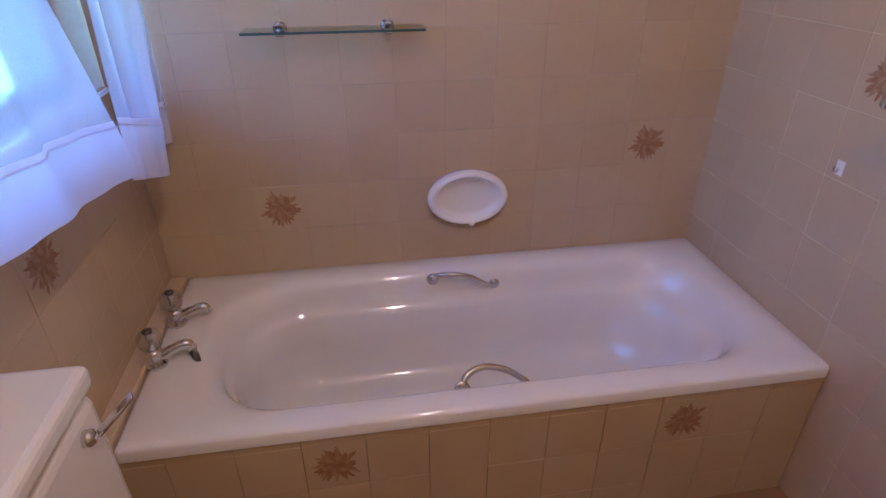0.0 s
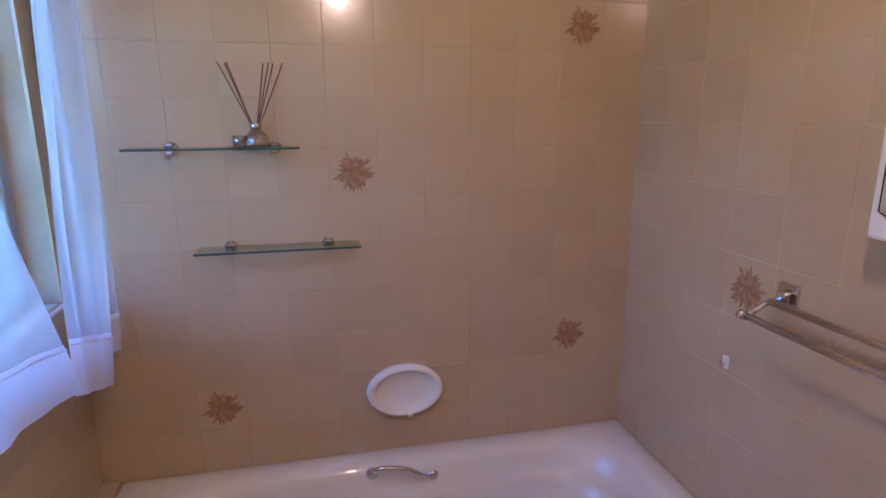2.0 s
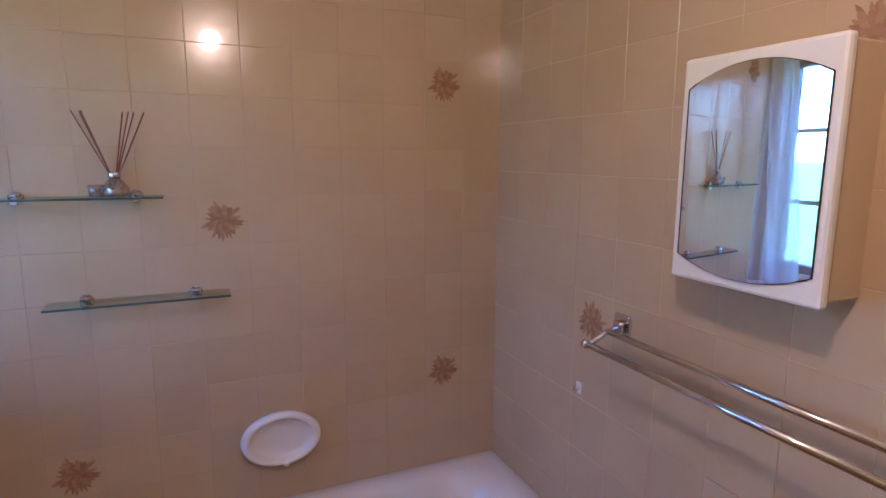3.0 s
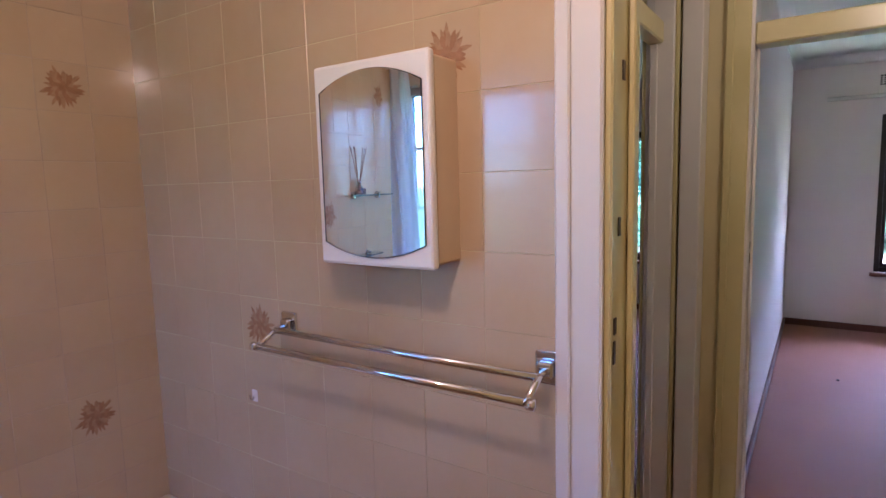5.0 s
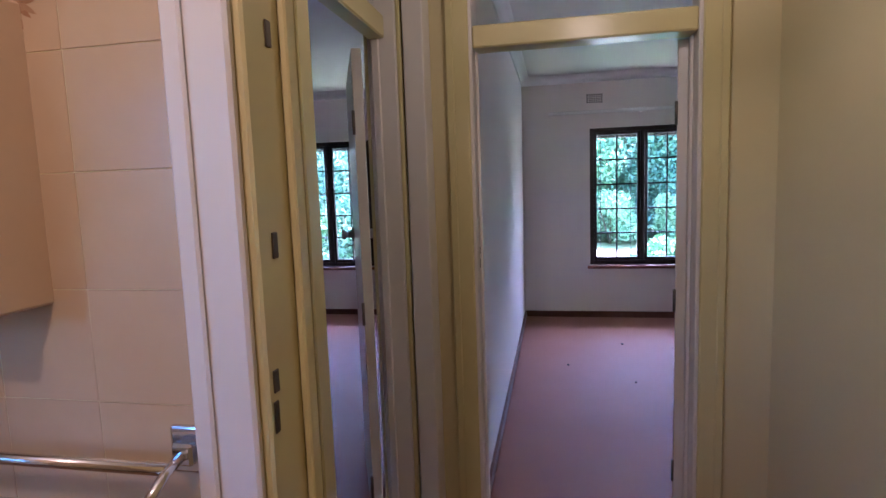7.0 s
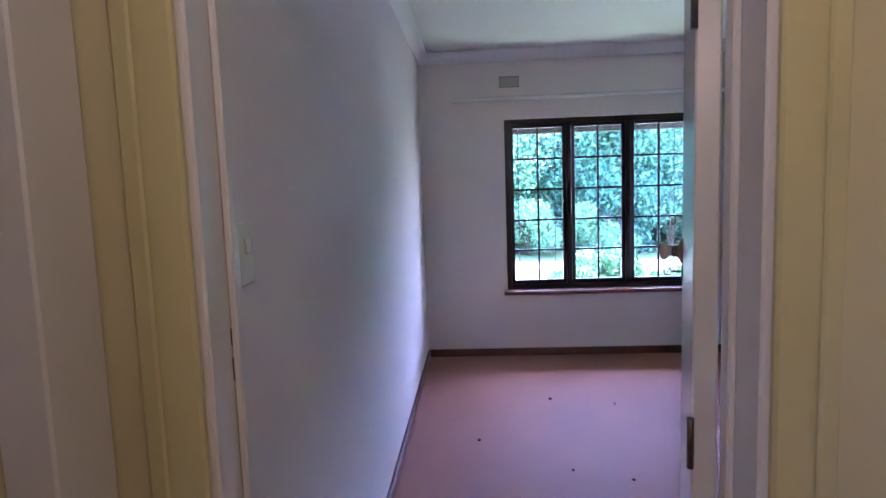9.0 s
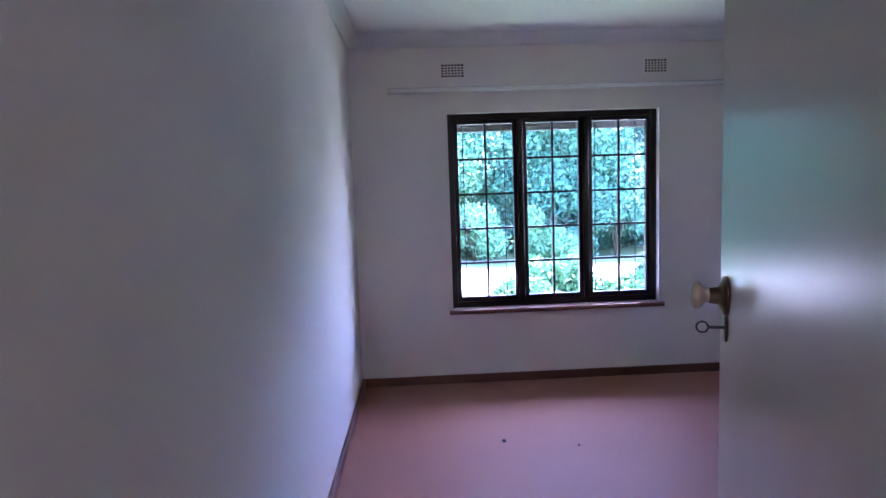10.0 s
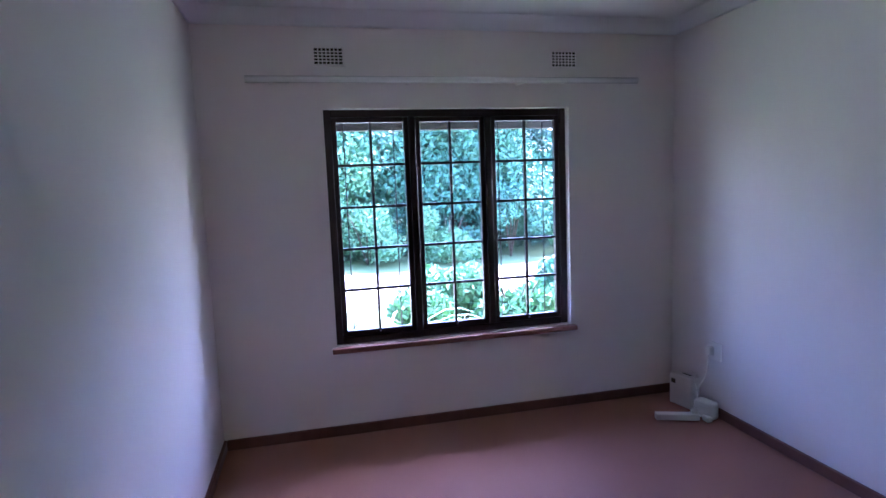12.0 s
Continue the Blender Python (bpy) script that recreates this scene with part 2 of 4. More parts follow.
# hall walls
wall_hall_n = structure("wall_hall_north", boxes(
    (HX0, DOOR_S[0] - JAMB, HY0, SY0, 0, WALL_TOP), (DOOR_S[1] + JAMB, RX0, HY0, SY0, 0, WALL_TOP),
    (DOOR_S[0] - JAMB, DOOR_S[1] + JAMB, HY0, SY0, FRAME_TOP + 0.04, WALL_TOP)), M_CREAMWALL, "cream hall wall with a doorway")
wall_hall_s = structure("wall_hall_south", boxes((HX0, RX0 - 0.002, HY1 - 0.12, HY1, 0, WALL_TOP)), M_CREAMWALL, "plain cream hall wall")
wall_room_w = structure("wall_bedroom_west", boxes(
    (HX1, RX0, DOOR_R[0] + JAMB, HY0 - 0.003, 0, WALL_TOP), (HX1, RX0, RY1, DOOR_R[1] - JAMB, 0, WALL_TOP),
    (HX1, RX0, DOOR_R[1] - JAMB, DOOR_R[0] + JAMB, FRAME_TOP + 0.04, WALL_TOP)), M_CREAMWALL, "painted wall between hall and bedroom with a doorway")
wall_room_n = structure("wall_bedroom_north", boxes((RX0, RX1, RY0, SY0, 0, WALL_TOP)), M_WHITE, "white painted bedroom wall")
wall_room_s = structure("wall_bedroom_south", boxes((HX1, RX1 + 0.2, RY1 - 0.15, RY1, 0, WALL_TOP)), M_WHITE, "white painted bedroom wall with a socket")
wall_out = structure("wall_outer_east", boxes(
    (RX1, RX1 + 0.22, RY1, WIN_R[0], 0, WALL_TOP), (RX1, RX1 + 0.22, WIN_R[1], WIN_S[0], 0, WALL_TOP), (RX1, RX1 + 0.22, WIN_S[1], SY1 + 0.15, 0, WALL_TOP),
    *[(RX1, RX1 + 0.22, a, b, z0, z1) for a, b in (WIN_R, WIN_S) for z0, z1 in ((0, WIN_Z[0]), (WIN_Z[1], WALL_TOP))]), M_WHITE, "white painted outer wall with two windows")
wall_second_n = structure("wall_second_north", boxes((HX0, RX1, SY1, SY1 + 0.15, 0, WALL_TOP)), M_WHITE, "plain white wall of the second bedroom")
wall_second_w = structure("wall_second_west", boxes((HX0 - 0.12, HX0, 0.18, SY1 + 0.15, 0, WALL_TOP), (HX0 - 0.001, HX0 + 0.1, SY0, 0.18, 0, WALL_TOP)), M_WHITE, "plain white wall of the second bedroom")
floor_carpet = structure("floor_carpet", boxes((BX1 + 0.02, RX1 + 0.02, RY1 - 0.02, SY1 + 0.02, -0.1, 0.0)), M_CARPET, "reddish brown carpeted floor with small spots")
ceiling = structure("ceiling", boxes((-0.3, RX1 + 0.25, RY1 - 0.2, SY1 + 0.2, CEIL, CEIL + 0.12)), M_CEIL, "white painted ceiling")


def cornice(name, pts, closed=True):
    """Coved plaster cornice along the inside of a room, from its corners in order."""
    bm = bmesh.new()
    prof = [(0.0, -0.085), (0.008, -0.085), (0.012, -0.07), (0.02, -0.05), (0.036, -0.03), (0.056, -0.016), (0.075, -0.01), (0.078, 0.0)]
    cx, cy = sum(p[0] for p in pts) / len(pts), sum(p[1] for p in pts) / len(pts)
    rings = []
    for x, y in pts:
        sx, sy = (1 if x < cx else -1), (1 if y < cy else -1)
        rings.append([bm.verts.new((x + sx * d, y + sy * d, CEIL + h - 0.001)) for d, h in prof])
    for a, b in zip(rings, rings[1:] + rings[:1]):
        for k in range(len(prof) - 1):
            bm.faces.new((a[k], a[k + 1], b[k + 1], b[k])).smooth = True
    return structure(name, bm, M_CEIL, "white coved plaster cornice")


cornice("trim_cornice_bedroom", [(RX0, RY0), (RX1, RY0), (RX1, RY1), (RX0, RY1)])
cornice("trim_cornice_second", [(HX0 + 0.1, SY0), (RX1, SY0), (RX1, SY1), (HX0 + 0.1, SY1)])

# skirtings
SK = 0.066
structure("baseboard_bedroom_east", boxes((RX1 - 0.018, RX1, RY1 + 0.018, RY0 - 0.018, 0, SK), bevel=0.004), M_SKIRT, "dark brown timber skirting")
structure("baseboard_bedroom_north", boxes((RX0 + 0.02, RX1, RY0 - 0.018, RY0, 0, SK), bevel=0.004), M_SKIRT, "dark brown timber skirting")
structure("baseboard_bedroom_south", boxes((RX0, RX1, RY1, RY1 + 0.018, 0, SK), bevel=0.004), M_SKIRT, "dark brown timber skirting")
structure("baseboard_second_east", boxes((RX1 - 0.018, RX1, SY0, SY1, 0, SK), bevel=0.004), M_SKIRT, "dark brown timber skirting")


# ---- door frames ----
def door_frame(name, label, m, width, depth, plates=(), paint=M_CREAM, reveal=M_CREAM, glass=True, bar=(2.015, 2.1), near=None, deep=0.004):
    """Frame with a fanlight: local x across the opening, y through the wall, z up."""
    f = structure(name, boxes((-JAMB, 0, 0, depth, 0, FRAME_TOP), bevel=0.004), reveal, label)
    f.matrix_world = m
    part("jamb", boxes((width, width + JAMB, 0, depth, 0, FRAME_TOP), bevel=0.004), reveal, f)
    part("head", boxes((-JAMB, width + JAMB, 0, depth, FRAME_TOP, FRAME_TOP + 0.04), bevel=0.004), paint, f)
    part("transom_bar", boxes((0.001, width - 0.001, deep, depth - 0.004, bar[0], bar[1]), bevel=0.006), paint, f)
    for x0, x1 in ((0.001, 0.014), (width - 0.014, width - 0.001)):
        part("door_stop", boxes((x0, x1, depth - 0.048, depth - 0.018, 0, bar[0] - 0.001), bevel=0.003), reveal, f)
    coat = paint
    for y0, y1, y2 in ((-0.018, 0.0, -0.026), (depth, depth + 0.018, depth + 0.026)):
        coat = (near or paint) if y0 < 0 else paint
        for x0, x1 in ((-0.10, -0.012), (width + 0.012, width + 0.10)):
            part("architrave", boxes((x0, x1, y0, y1, 0, FRAME_TOP + 0.02), bevel=0.005), coat, f)
            lo, hi = (x0, x0 + 0.03) if x0 < 0 else (x1 - 0.03, x1)
            part("architrave_bead", boxes((lo, hi, min(y1, y2) if y2 < y0 else y1, max(y0, y2) if y2 > y1 else y0, 0, FRAME_TOP + 0.02), bevel=0.004), coat, f)
    if glass:
        pane = part("fanlight_pane", boxes((0.012, width - 0.012, (deep + depth) / 2 - 0.002, (deep + depth) / 2 + 0.002, bar[1], FRAME_TOP)), M_PANE, f)
        pane.visible_shadow = False
    for side, y, z, w, h in plates:
        x0, x1 = (0.0, 0.003) if side == 0 else (width - 0.003, width)
        part("metal_plate", boxes((x0, x1, y - w / 2, y + w / 2, z - h / 2, z + h / 2), bevel=0.001), M_STEEL, f, "dark metal plate")
    return f


door_frame("door_1", "cream painted bathroom door frame with dark metal plates", pose(BX1, DOOR_B[0], 0, 0, 0, -90), DOOR_B[0] - DOOR_B[1], HX0 - BX1,
           [(0, 0.062, 1.705, 0.014, 0.036), (0, 0.042, 1.418, 0.014, 0.036), (0, 0.02, 1.232, 0.014, 0.032), (0, 0.016, 1.182, 0.012, 0.045)], near=M_WHITEGLOSS)
door_frame("door_2", "cream painted bedroom door frame with fanlight", pose(HX1, DOOR_R[0], 0, 0, 0, -90), DOOR_R[0] - DOOR_R[1], RX0 - HX1,
           reveal=M_WHITEGLOSS, plates=[(0, 0.083, 1.22, 0.02, 0.03), (0, 0.083, 1.165, 0.02, 0.04)])
# Whiter reveal stands in for daylight on this cream frame's jambs.
door_frame("door_3", "cream painted side door frame with fanlight", pose(DOOR_S[0], HY0, 0), DOOR_S[1] - DOOR_S[0], SY0 - HY0, reveal=M_WHITEGLOSS, bar=(2.045, 2.13), deep=0.04)
structure("trim_hall_post", boxes((DOOR_S[1] + 0.004, HX1 - 0.002, -1.465, HY0 - 0.027, 0, CEIL - 0.002), bevel=0.004), M_WHITEGLOSS, "pale gloss painted post between two hall doorways")


def door_leaf(label, at, turn, width):
    """Flush painted leaf from its hinge along local x, with a knob set on both faces."""
    d = thing("door", label, "door", at, "", turn)
    part("panel", boxes((0, width, -0.02, 0.02, 0.012, 2.015), bevel=0.003), M_LEAFPAINT, d)
    for z in (0.28, 1.0, 1.74):
        part("hinge", tube([(-0.006, 0.022, z - 0.045), (-0.006, 0.022, z + 0.045)], 0.006), M_STEEL, d, "steel hinge")
    for s in (1, -1):
        m = Matrix.Translation((width - 0.06, 0.02 * s, 1.258)) @ pose(0, 0, 0, -90 * s)
        part("rose", lathe([(0.0, 0), (0.032, 0), (0.031, 0.005), (0.024, 0.010), (0.014, 0.014), (0.012, 0.03)], m @ Matrix.Diagonal((1, 1.15, 1, 1))), M_BRASS, d, "aged brass rose")
        part("knob", lathe([(0.0125, 0.018), (0.0115, 0.03), (0.014, 0.037), (0.02, 0.041), (0.0255, 0.047), (0.025, 0.054), (0.018, 0.06), (0.0, 0.062)], m), M_PLASTIC, d, "cream knob")
        k = Matrix.Translation((width - 0.06, 0.02 * s, 1.2)) @ pose(0, 0, 0, -90 * s)
        part("key_plate", lathe([(0.0, 0), (0.017, 0), (0.016, 0.003), (0.0, 0.004)], k @ Matrix.Diagonal((1, 1.6, 1, 1))), M_BRASS, d, "aged brass keyhole plate")
    key = part("key", tube([(width - 0.06, 0.022, 1.2), (width - 0.06, 0.05, 1.2)], 0.003, 8), M_STEEL, d, "steel key in the lock")
    part("key_bow", tube([(width - 0.06, 0.06 + 0.010 * math.cos(a), 1.2 + 0.010 * math.sin(a)) for a in np.linspace(0, math.tau, 17)], 0.002, 6), M_STEEL, key)
    return d


door_leaf("white gloss painted door standing open with cream knob", (RX0 + 0.013, DOOR_R[1] + 0.026, 0), -18.5, 0.75)
door_leaf("pale gloss painted door swung open into second bedroom", (DOOR_S[1] - 0.018, SY0 + 0.038, 0), 22, 0.79)


# ---- cottage windows ----
def cottage_window(label, y0, y1, group):
    """Three dark casements of two by five panes, in the outer wall; local frame is the world's."""
    w = tagged(new("window_1", mesh_of("window", boxes(
        (RX1 + 0.05, RX1 + 0.12, y0, y0 + 0.045, *WIN_Z), (RX1 + 0.05, RX1 + 0.12, y1 - 0.045, y1, *WIN_Z),
        (RX1 + 0.05, RX1 + 0.12, y0 + 0.045, y1 - 0.045, WIN_Z[0], WIN_Z[0] + 0.045), (RX1 + 0.05, RX1 + 0.12, y0 + 0.045, y1 - 0.045, WIN_Z[1] - 0.045, WIN_Z[1]), bevel=0.004), M_TIMBER)), label, "window", group, "structure")
    a, b = y0 + 0.045, y1 - 0.045
    third = (b - a) / 3
    zz0, zz1 = WIN_Z[0] + 0.045, WIN_Z[1] - 0.045
    for k in (1, 2):
        part("mullion", boxes((RX1 + 0.045, RX1 + 0.12, a + k * third - 0.022, a + k * third + 0.022, zz0, zz1), bevel=0.004), M_TIMBER, w)
    for k in range(3):
        c0 = a + k * third + (0.023 if k else 0.001)
        c1 = a + (k + 1) * third - (0.023 if k < 2 else 0.001)
        s, xa, xb = 0.03, RX1 + 0.06, RX1 + 0.1
        sash = part("casement", boxes((xa, xb, c0, c0 + s, zz0, zz1), (xa, xb, c1 - s, c1, zz0, zz1), (xa, xb, c0 + s, c1 - s, zz0, zz0 + 0.035), (xa, xb, c0 + s, c1 - s, zz1 - s, zz1), bevel=0.003), M_TIMBER, w)
        p0, p1, q0, q1 = c0 + s, c1 - s, zz0 + 0.035, zz1 - s
        mid = (p0 + p1) / 2
        part("glazing_bar", boxes((xa + 0.008, xb - 0.006, mid - 0.008, mid + 0.008, q0, q1), bevel=0.002), M_TIMBER, sash)
        for r in range(1, 5):
            z = q0 + (q1 - q0) * r / 5
            part("glazing_bar", boxes((xa + 0.007, xb - 0.005, p0, p1, z - 0.008, z + 0.008), bevel=0.002), M_TIMBER, sash)
        for c in range(2):
            for r in range(5):
                za, zb = q0 + (q1 - q0) * r / 5, q0 + (q1 - q0) * (r + 1) / 5
                ya, yb = (p0, mid) if c == 0 else (mid, p1)
                g = part("pane", boxes((xb - 0.016, xb - 0.013, ya + 0.004, yb - 0.004, za + 0.004, zb - 0.004)), M_PANE, sash)
                g.visible_shadow = False
        if k != 1:
            for y in (p0 + 0.055, p1 - 0.045):
                part("burglar_bar", tube([(RX1 + 0.14, y, WIN_Z[0]), (RX1 + 0.14, y, WIN_Z[1])], 0.004, 6), M_IRON, w, "thin black bar outside the glass")
        part("stay_peg", tube([(RX1 + 0.035, (c0 + c1) / 2, zz0 + 0.02), (RX1 + 0.06, (c0 + c1) / 2, zz0 + 0.02)], 0.005, 8), M_STEEL, w)
    part("window_sill", boxes((RX1 - 0.045, RX1 + 0.05, y0 - 0.03, y1 + 0.03, WIN_Z[0] - 0.035, WIN_Z[0] - 0.001), bevel=0.006, seg=2), M_SILL, w, "red-brown tiled sill")
    return w


cottage_window("dark timber cottage window with thirty panes, closed", *WIN_R, "cottage windows")
cottage_window("dark timber cottage window of the second bedroom", *WIN_S, "cottage windows")


# ---- bath ----
def ring_rect(x0, x1, y0, y1, r, z, n=10):
    """Corner-rounded rectangle as a list of points, anticlockwise."""
    pts = []
    for cx, cy, a0 in ((x1 - r, y1 - r, 0), (x0 + r, y1 - r, 90), (x0 + r, y0 + r, 180), (x1 - r, y0 + r, 270)):
        for k in range(n):
            a = radians(a0 + 90 * k / (n - 1))
            pts.append(Vector((cx + r * math.cos(a), cy + r * math.sin(a), z)))
    return pts


def loft(rings, close_last=True):
    bm = bmesh.new()
    vs = [[bm.verts.new(p) for p in r] for r in rings]
    for a, b in zip(vs, vs[1:]):
        for k in range(len(a)):
            bm.faces.new((a[k], a[(k + 1) % len(a)], b[(k + 1) % len(a)], b[k])).smooth = True
    if close_last:
        bm.faces.new(vs[-1]).smooth = True
    return bm


TX0, TX1, TY0, TY1, TZ = 0.022, 1.697, -0.692, -0.001, 0.455
bath = thing("bathtub", "white enamel bathtub with chrome grips, empty", "bathtub", (0.85, -0.36, 0))
bath_rings = [
    ring_rect(TX0, TX1, TY0, TY1, 0.012, 0.418), ring_rect(TX0, TX1, TY0, TY1, 0.012, 0.444), ring_rect(TX0 + 0.003, TX1 - 0.003, TY0 + 0.004, TY1 - 0.003, 0.012, 0.45),
    ring_rect(TX0 + 0.012, TX1 - 0.01, TY0 + 0.014, TY1 - 0.01, 0.015, TZ),
    ring_rect(0.125, 1.635, -0.632, -0.062, 0.19, TZ + 0.001), ring_rect(0.145, 1.622, -0.622, -0.075, 0.2, TZ - 0.003), ring_rect(0.16, 1.61, -0.612, -0.087, 0.21, TZ - 0.012),
    ring_rect(0.172, 1.598, -0.603, -0.098, 0.215, TZ - 0.03), ring_rect(0.182, 1.582, -0.596, -0.106, 0.22, TZ - 0.06), ring_rect(0.188, 1.568, -0.592, -0.112, 0.22, TZ - 0.085),
    ring_rect(0.196, 1.548, -0.584, -0.128, 0.215, TZ - 0.098), ring_rect(0.204, 1.528, -0.575, -0.14, 0.21, TZ - 0.115), ring_rect(0.215, 1.495, -0.57, -0.146, 0.205, 0.26),
    ring_rect(0.23, 1.44, -0.562, -0.152, 0.195, 0.185), ring_rect(0.25, 1.395, -0.548, -0.168, 0.18, 0.145),
    ring_rect(0.29, 1.35, -0.52, -0.2, 0.15, 0.118), ring_rect(0.36, 1.28, -0.47, -0.25, 0.1, 0.105), ring_rect(0.45, 1.2, -0.42, -0.3, 0.05, 0.102)]
tub_body = loft(bath_rings)
bmesh.ops.translate(tub_body, verts=tub_body.verts, vec=(-0.85, 0.36, 0))
part("tub", tub_body, M_ENAMEL, bath)


def grip(y, flip):
    """Bent chrome hand grip with two round flanges, on the tub's inner edge."""
    bm = add_tube(bmesh.new(), curve_pts([(-0.07, y, 0.432), (-0.055, y + 0.02 * flip, 0.455), (-0.01, y + 0.035 * flip, 0.463), (0.045, y + 0.034 * flip, 0.448), (0.085, y + 0.028 * flip, 0.42), (0.115, y + 0.012 * flip, 0.4), (0.13, y, 0.395)]), 0.0085, 12)
    g = part("grip", bm, M_CHROME, bath, "chrome hand grip")
    for x, z in ((-0.07, 0.432), (0.13, 0.395)):
        part("flange", lathe([(0.0, 0.0), (0.02, 0), (0.019, 0.006), (0.011, 0.012), (0.0, 0.013)], Matrix.Translation((x, y, z)) @ pose(0, 0, 0, 90 * flip * -1 if flip > 0 else 90)), M_CHROME, g)
    return g


grip(0.36 - 0.098, -1)
grip(0.36 - 0.602, 1)
part("waste", lathe([(0.0, 0.012), (0.022, 0.012), (0.026, 0.006), (0.028, 0.0)], pose(0.33 - 0.85, -0.02, 0.1)), M_CHROME, bath, "chrome waste")


def pillar_tap(label, at, turn):
    t = thing("bath_tap", label, "tap", at, "bath taps", turn)
    part("body", lathe([(0.0, 0), (0.026, 0), (0.026, 0.008), (0.021, 0.014), (0.02, 0.034), (0.021, 0.042), (0.016, 0.048), (0.01, 0.052), (0.0, 0.053)]), M_CHROME, t)
    part("spout", add_tube(bmesh.new(), curve_pts([(0.0, 0, 0.022), (0.028, 0, 0.03), (0.062, 0, 0.044), (0.08, 0, 0.044), (0.086, 0, 0.029)], 5), [0.014] * 8 + [0.012] * 13, 12), M_CHROME, t)
    head = part("handle", lathe([(0.008, 0.05), (0.018, 0.053), (0.026, 0.06), (0.029, 0.074), (0.028, 0.09), (0.022, 0.099), (0.011, 0.102), (0.0, 0.102)], sides=9), M_CRYSTAL, t, "clear faceted handle")
    part("cap", lathe([(0.0, 0.108), (0.01, 0.107), (0.0125, 0.102), (0.012, 0.1)], sides=16), M_STEEL, head, "dark cap")
    part("stem", tube([(0, 0, 0.05), (0, 0, 0.099)], 0.008, 8), M_CHROME, head)
    return t


pillar_tap("chrome bath tap with clear faceted handle", (0.05, -0.25, TZ), 4)
front_tap = pillar_tap("chrome bath tap with plug hung on its spout", (0.042, -0.42, TZ), 11)
plug = thing("bath_plug", "grey bath plug hanging from the tap spout", "plug", (0.13, -0.403, TZ + 0.002))
part("stopper", lathe([(0.0, 0), (0.018, 0), (0.021, 0.004), (0.023, 0.012), (0.0, 0.014)], pose(0, 0, 0.0, 0, 70, 20) @ Matrix.Translation((0, 0, -0.005))), M_STEEL, plug)
part("ring", tube([(0.004, 0.011 * math.cos(a), 0.025 + 0.011 * math.sin(a)) for a in np.linspace(0, math.tau, 15)], 0.0014, 6), M_CHROME, plug)

structure("trim_bath_ledge", boxes((BX0, TX0 - 0.002, TY0, -0.008, 0.425, 0.464), bevel=0.005), M_WOODSTRIP, "pale strip between bath and tiles")

# soap dish
dish = thing("soap_dish", "white ceramic oval soap dish set on tiles", "soap dish", (0.905, -0.001, 0.672))
DM = Matrix.Rotation(radians(90), 4, "X") @ Matrix.Diagonal((1.0, 0.7, 1.0, 1))
part("bowl", lathe([(0.125, -0.002), (0.128, 0.02), (0.124, 0.034), (0.116, 0.041), (0.107, 0.04), (0.1, 0.033), (0.094, 0.02), (0.08, 0.011), (0.04, 0.009), (0.0, 0.009)], DM, 40), M_CERAMIC, dish)
part("drip_lip", lathe([(0.0, 0.0), (0.011, 0.002), (0.013, 0.012), (0.009, 0.028), (0.0, 0.032)], pose(0.01, -0.034, -0.074, -180) @ Matrix.Diagonal((1, 1, 0.6, 1)), 12), M_CERAMIC, dish)


# glass shelves
def glass_shelf(label, x0, x1, z, clamps):
    s = thing("glass_shelf", label, "shelf", ((x0 + x1) / 2, -0.06, z), "bathroom glass shelves")
    h = (x1 - x0) / 2
    part("pane", boxes((-h, h, -0.034, 0.054, -0.003, 0.003)), M_SHELF, s, "clear green-tinted glass")
    part("polished_edge", boxes((-h, h, -0.0365, -0.0342, -0.003, 0.003)), M_EDGE, s)
    for x in clamps:
        c = part("clamp", boxes((x - 0.011, x + 0.011, 0.018, 0.058, -0.016, -0.0032), (x - 0.011, x + 0.011, 0.018, 0.058, 0.0032, 0.014), bevel=0.003), M_CHROME, s, "chrome clamp")
        part("screw", lathe([(0.0, 0.018), (0.006, 0.016), (0.007, 0.013)], pose(x, 0.036, 0.0), 10), M_CHROME, c)
        part("rose", lathe([(0.018, -0.001), (0.018, 0.006), (0.0, 0.008)], pose(x, 0.06, 0.0, 90), 16), M_CHROME, c)
    return s


glass_shelf("upper glass shelf with chrome clamps holding a diffuser", 0.165, 0.615, 1.463, (-0.12, 0.155))
glass_shelf("lower glass shelf with chrome clamps, empty", 0.315, 0.772, 1.177, (-0.14, 0.137))

# reed diffuser
dif = thing("reed_diffuser", "small glass reed diffuser with brown reeds", "diffuser", (0.5, -0.042, 1.467))
part("bottle", lathe([(0.0, 0.0), (0.03, 0), (0.034, 0.006), (0.033, 0.02), (0.024, 0.036), (0.013, 0.046), (0.012, 0.056), (0.014, 0.058)], sides=20), M_CRYSTAL, dif, "clear glass bottle")
part("oil", lathe([(0.0, 0.004), (0.029, 0.005), (0.029, 0.016), (0.0, 0.017)], sides=20), mat("amber_oil", (0.5, 0.36, 0.3), 0.1, vary=0.05, bump=0), dif)
part("collar", lathe([(0.013, 0.047), (0.016, 0.05), (0.016, 0.062), (0.012, 0.064)], sides=20), M_CHROME, dif, "silver collar")
for dx, dy in ((-0.085, -0.01), (-0.07, 0.015), (-0.062, -0.015), (0.03, 0.012), (0.046, -0.012), (0.056, 0.016), (0.082, -0.004)):
    part("reed", tube([(-dx * 0.12, -dy * 0.2, 0.01), (dx, dy, 0.222)], 0.0018, 6), M_REED, dif)
tea = thing("glass_votive", "small clear glass votive beside the diffuser", "votive", (0.455, -0.042, 1.467))
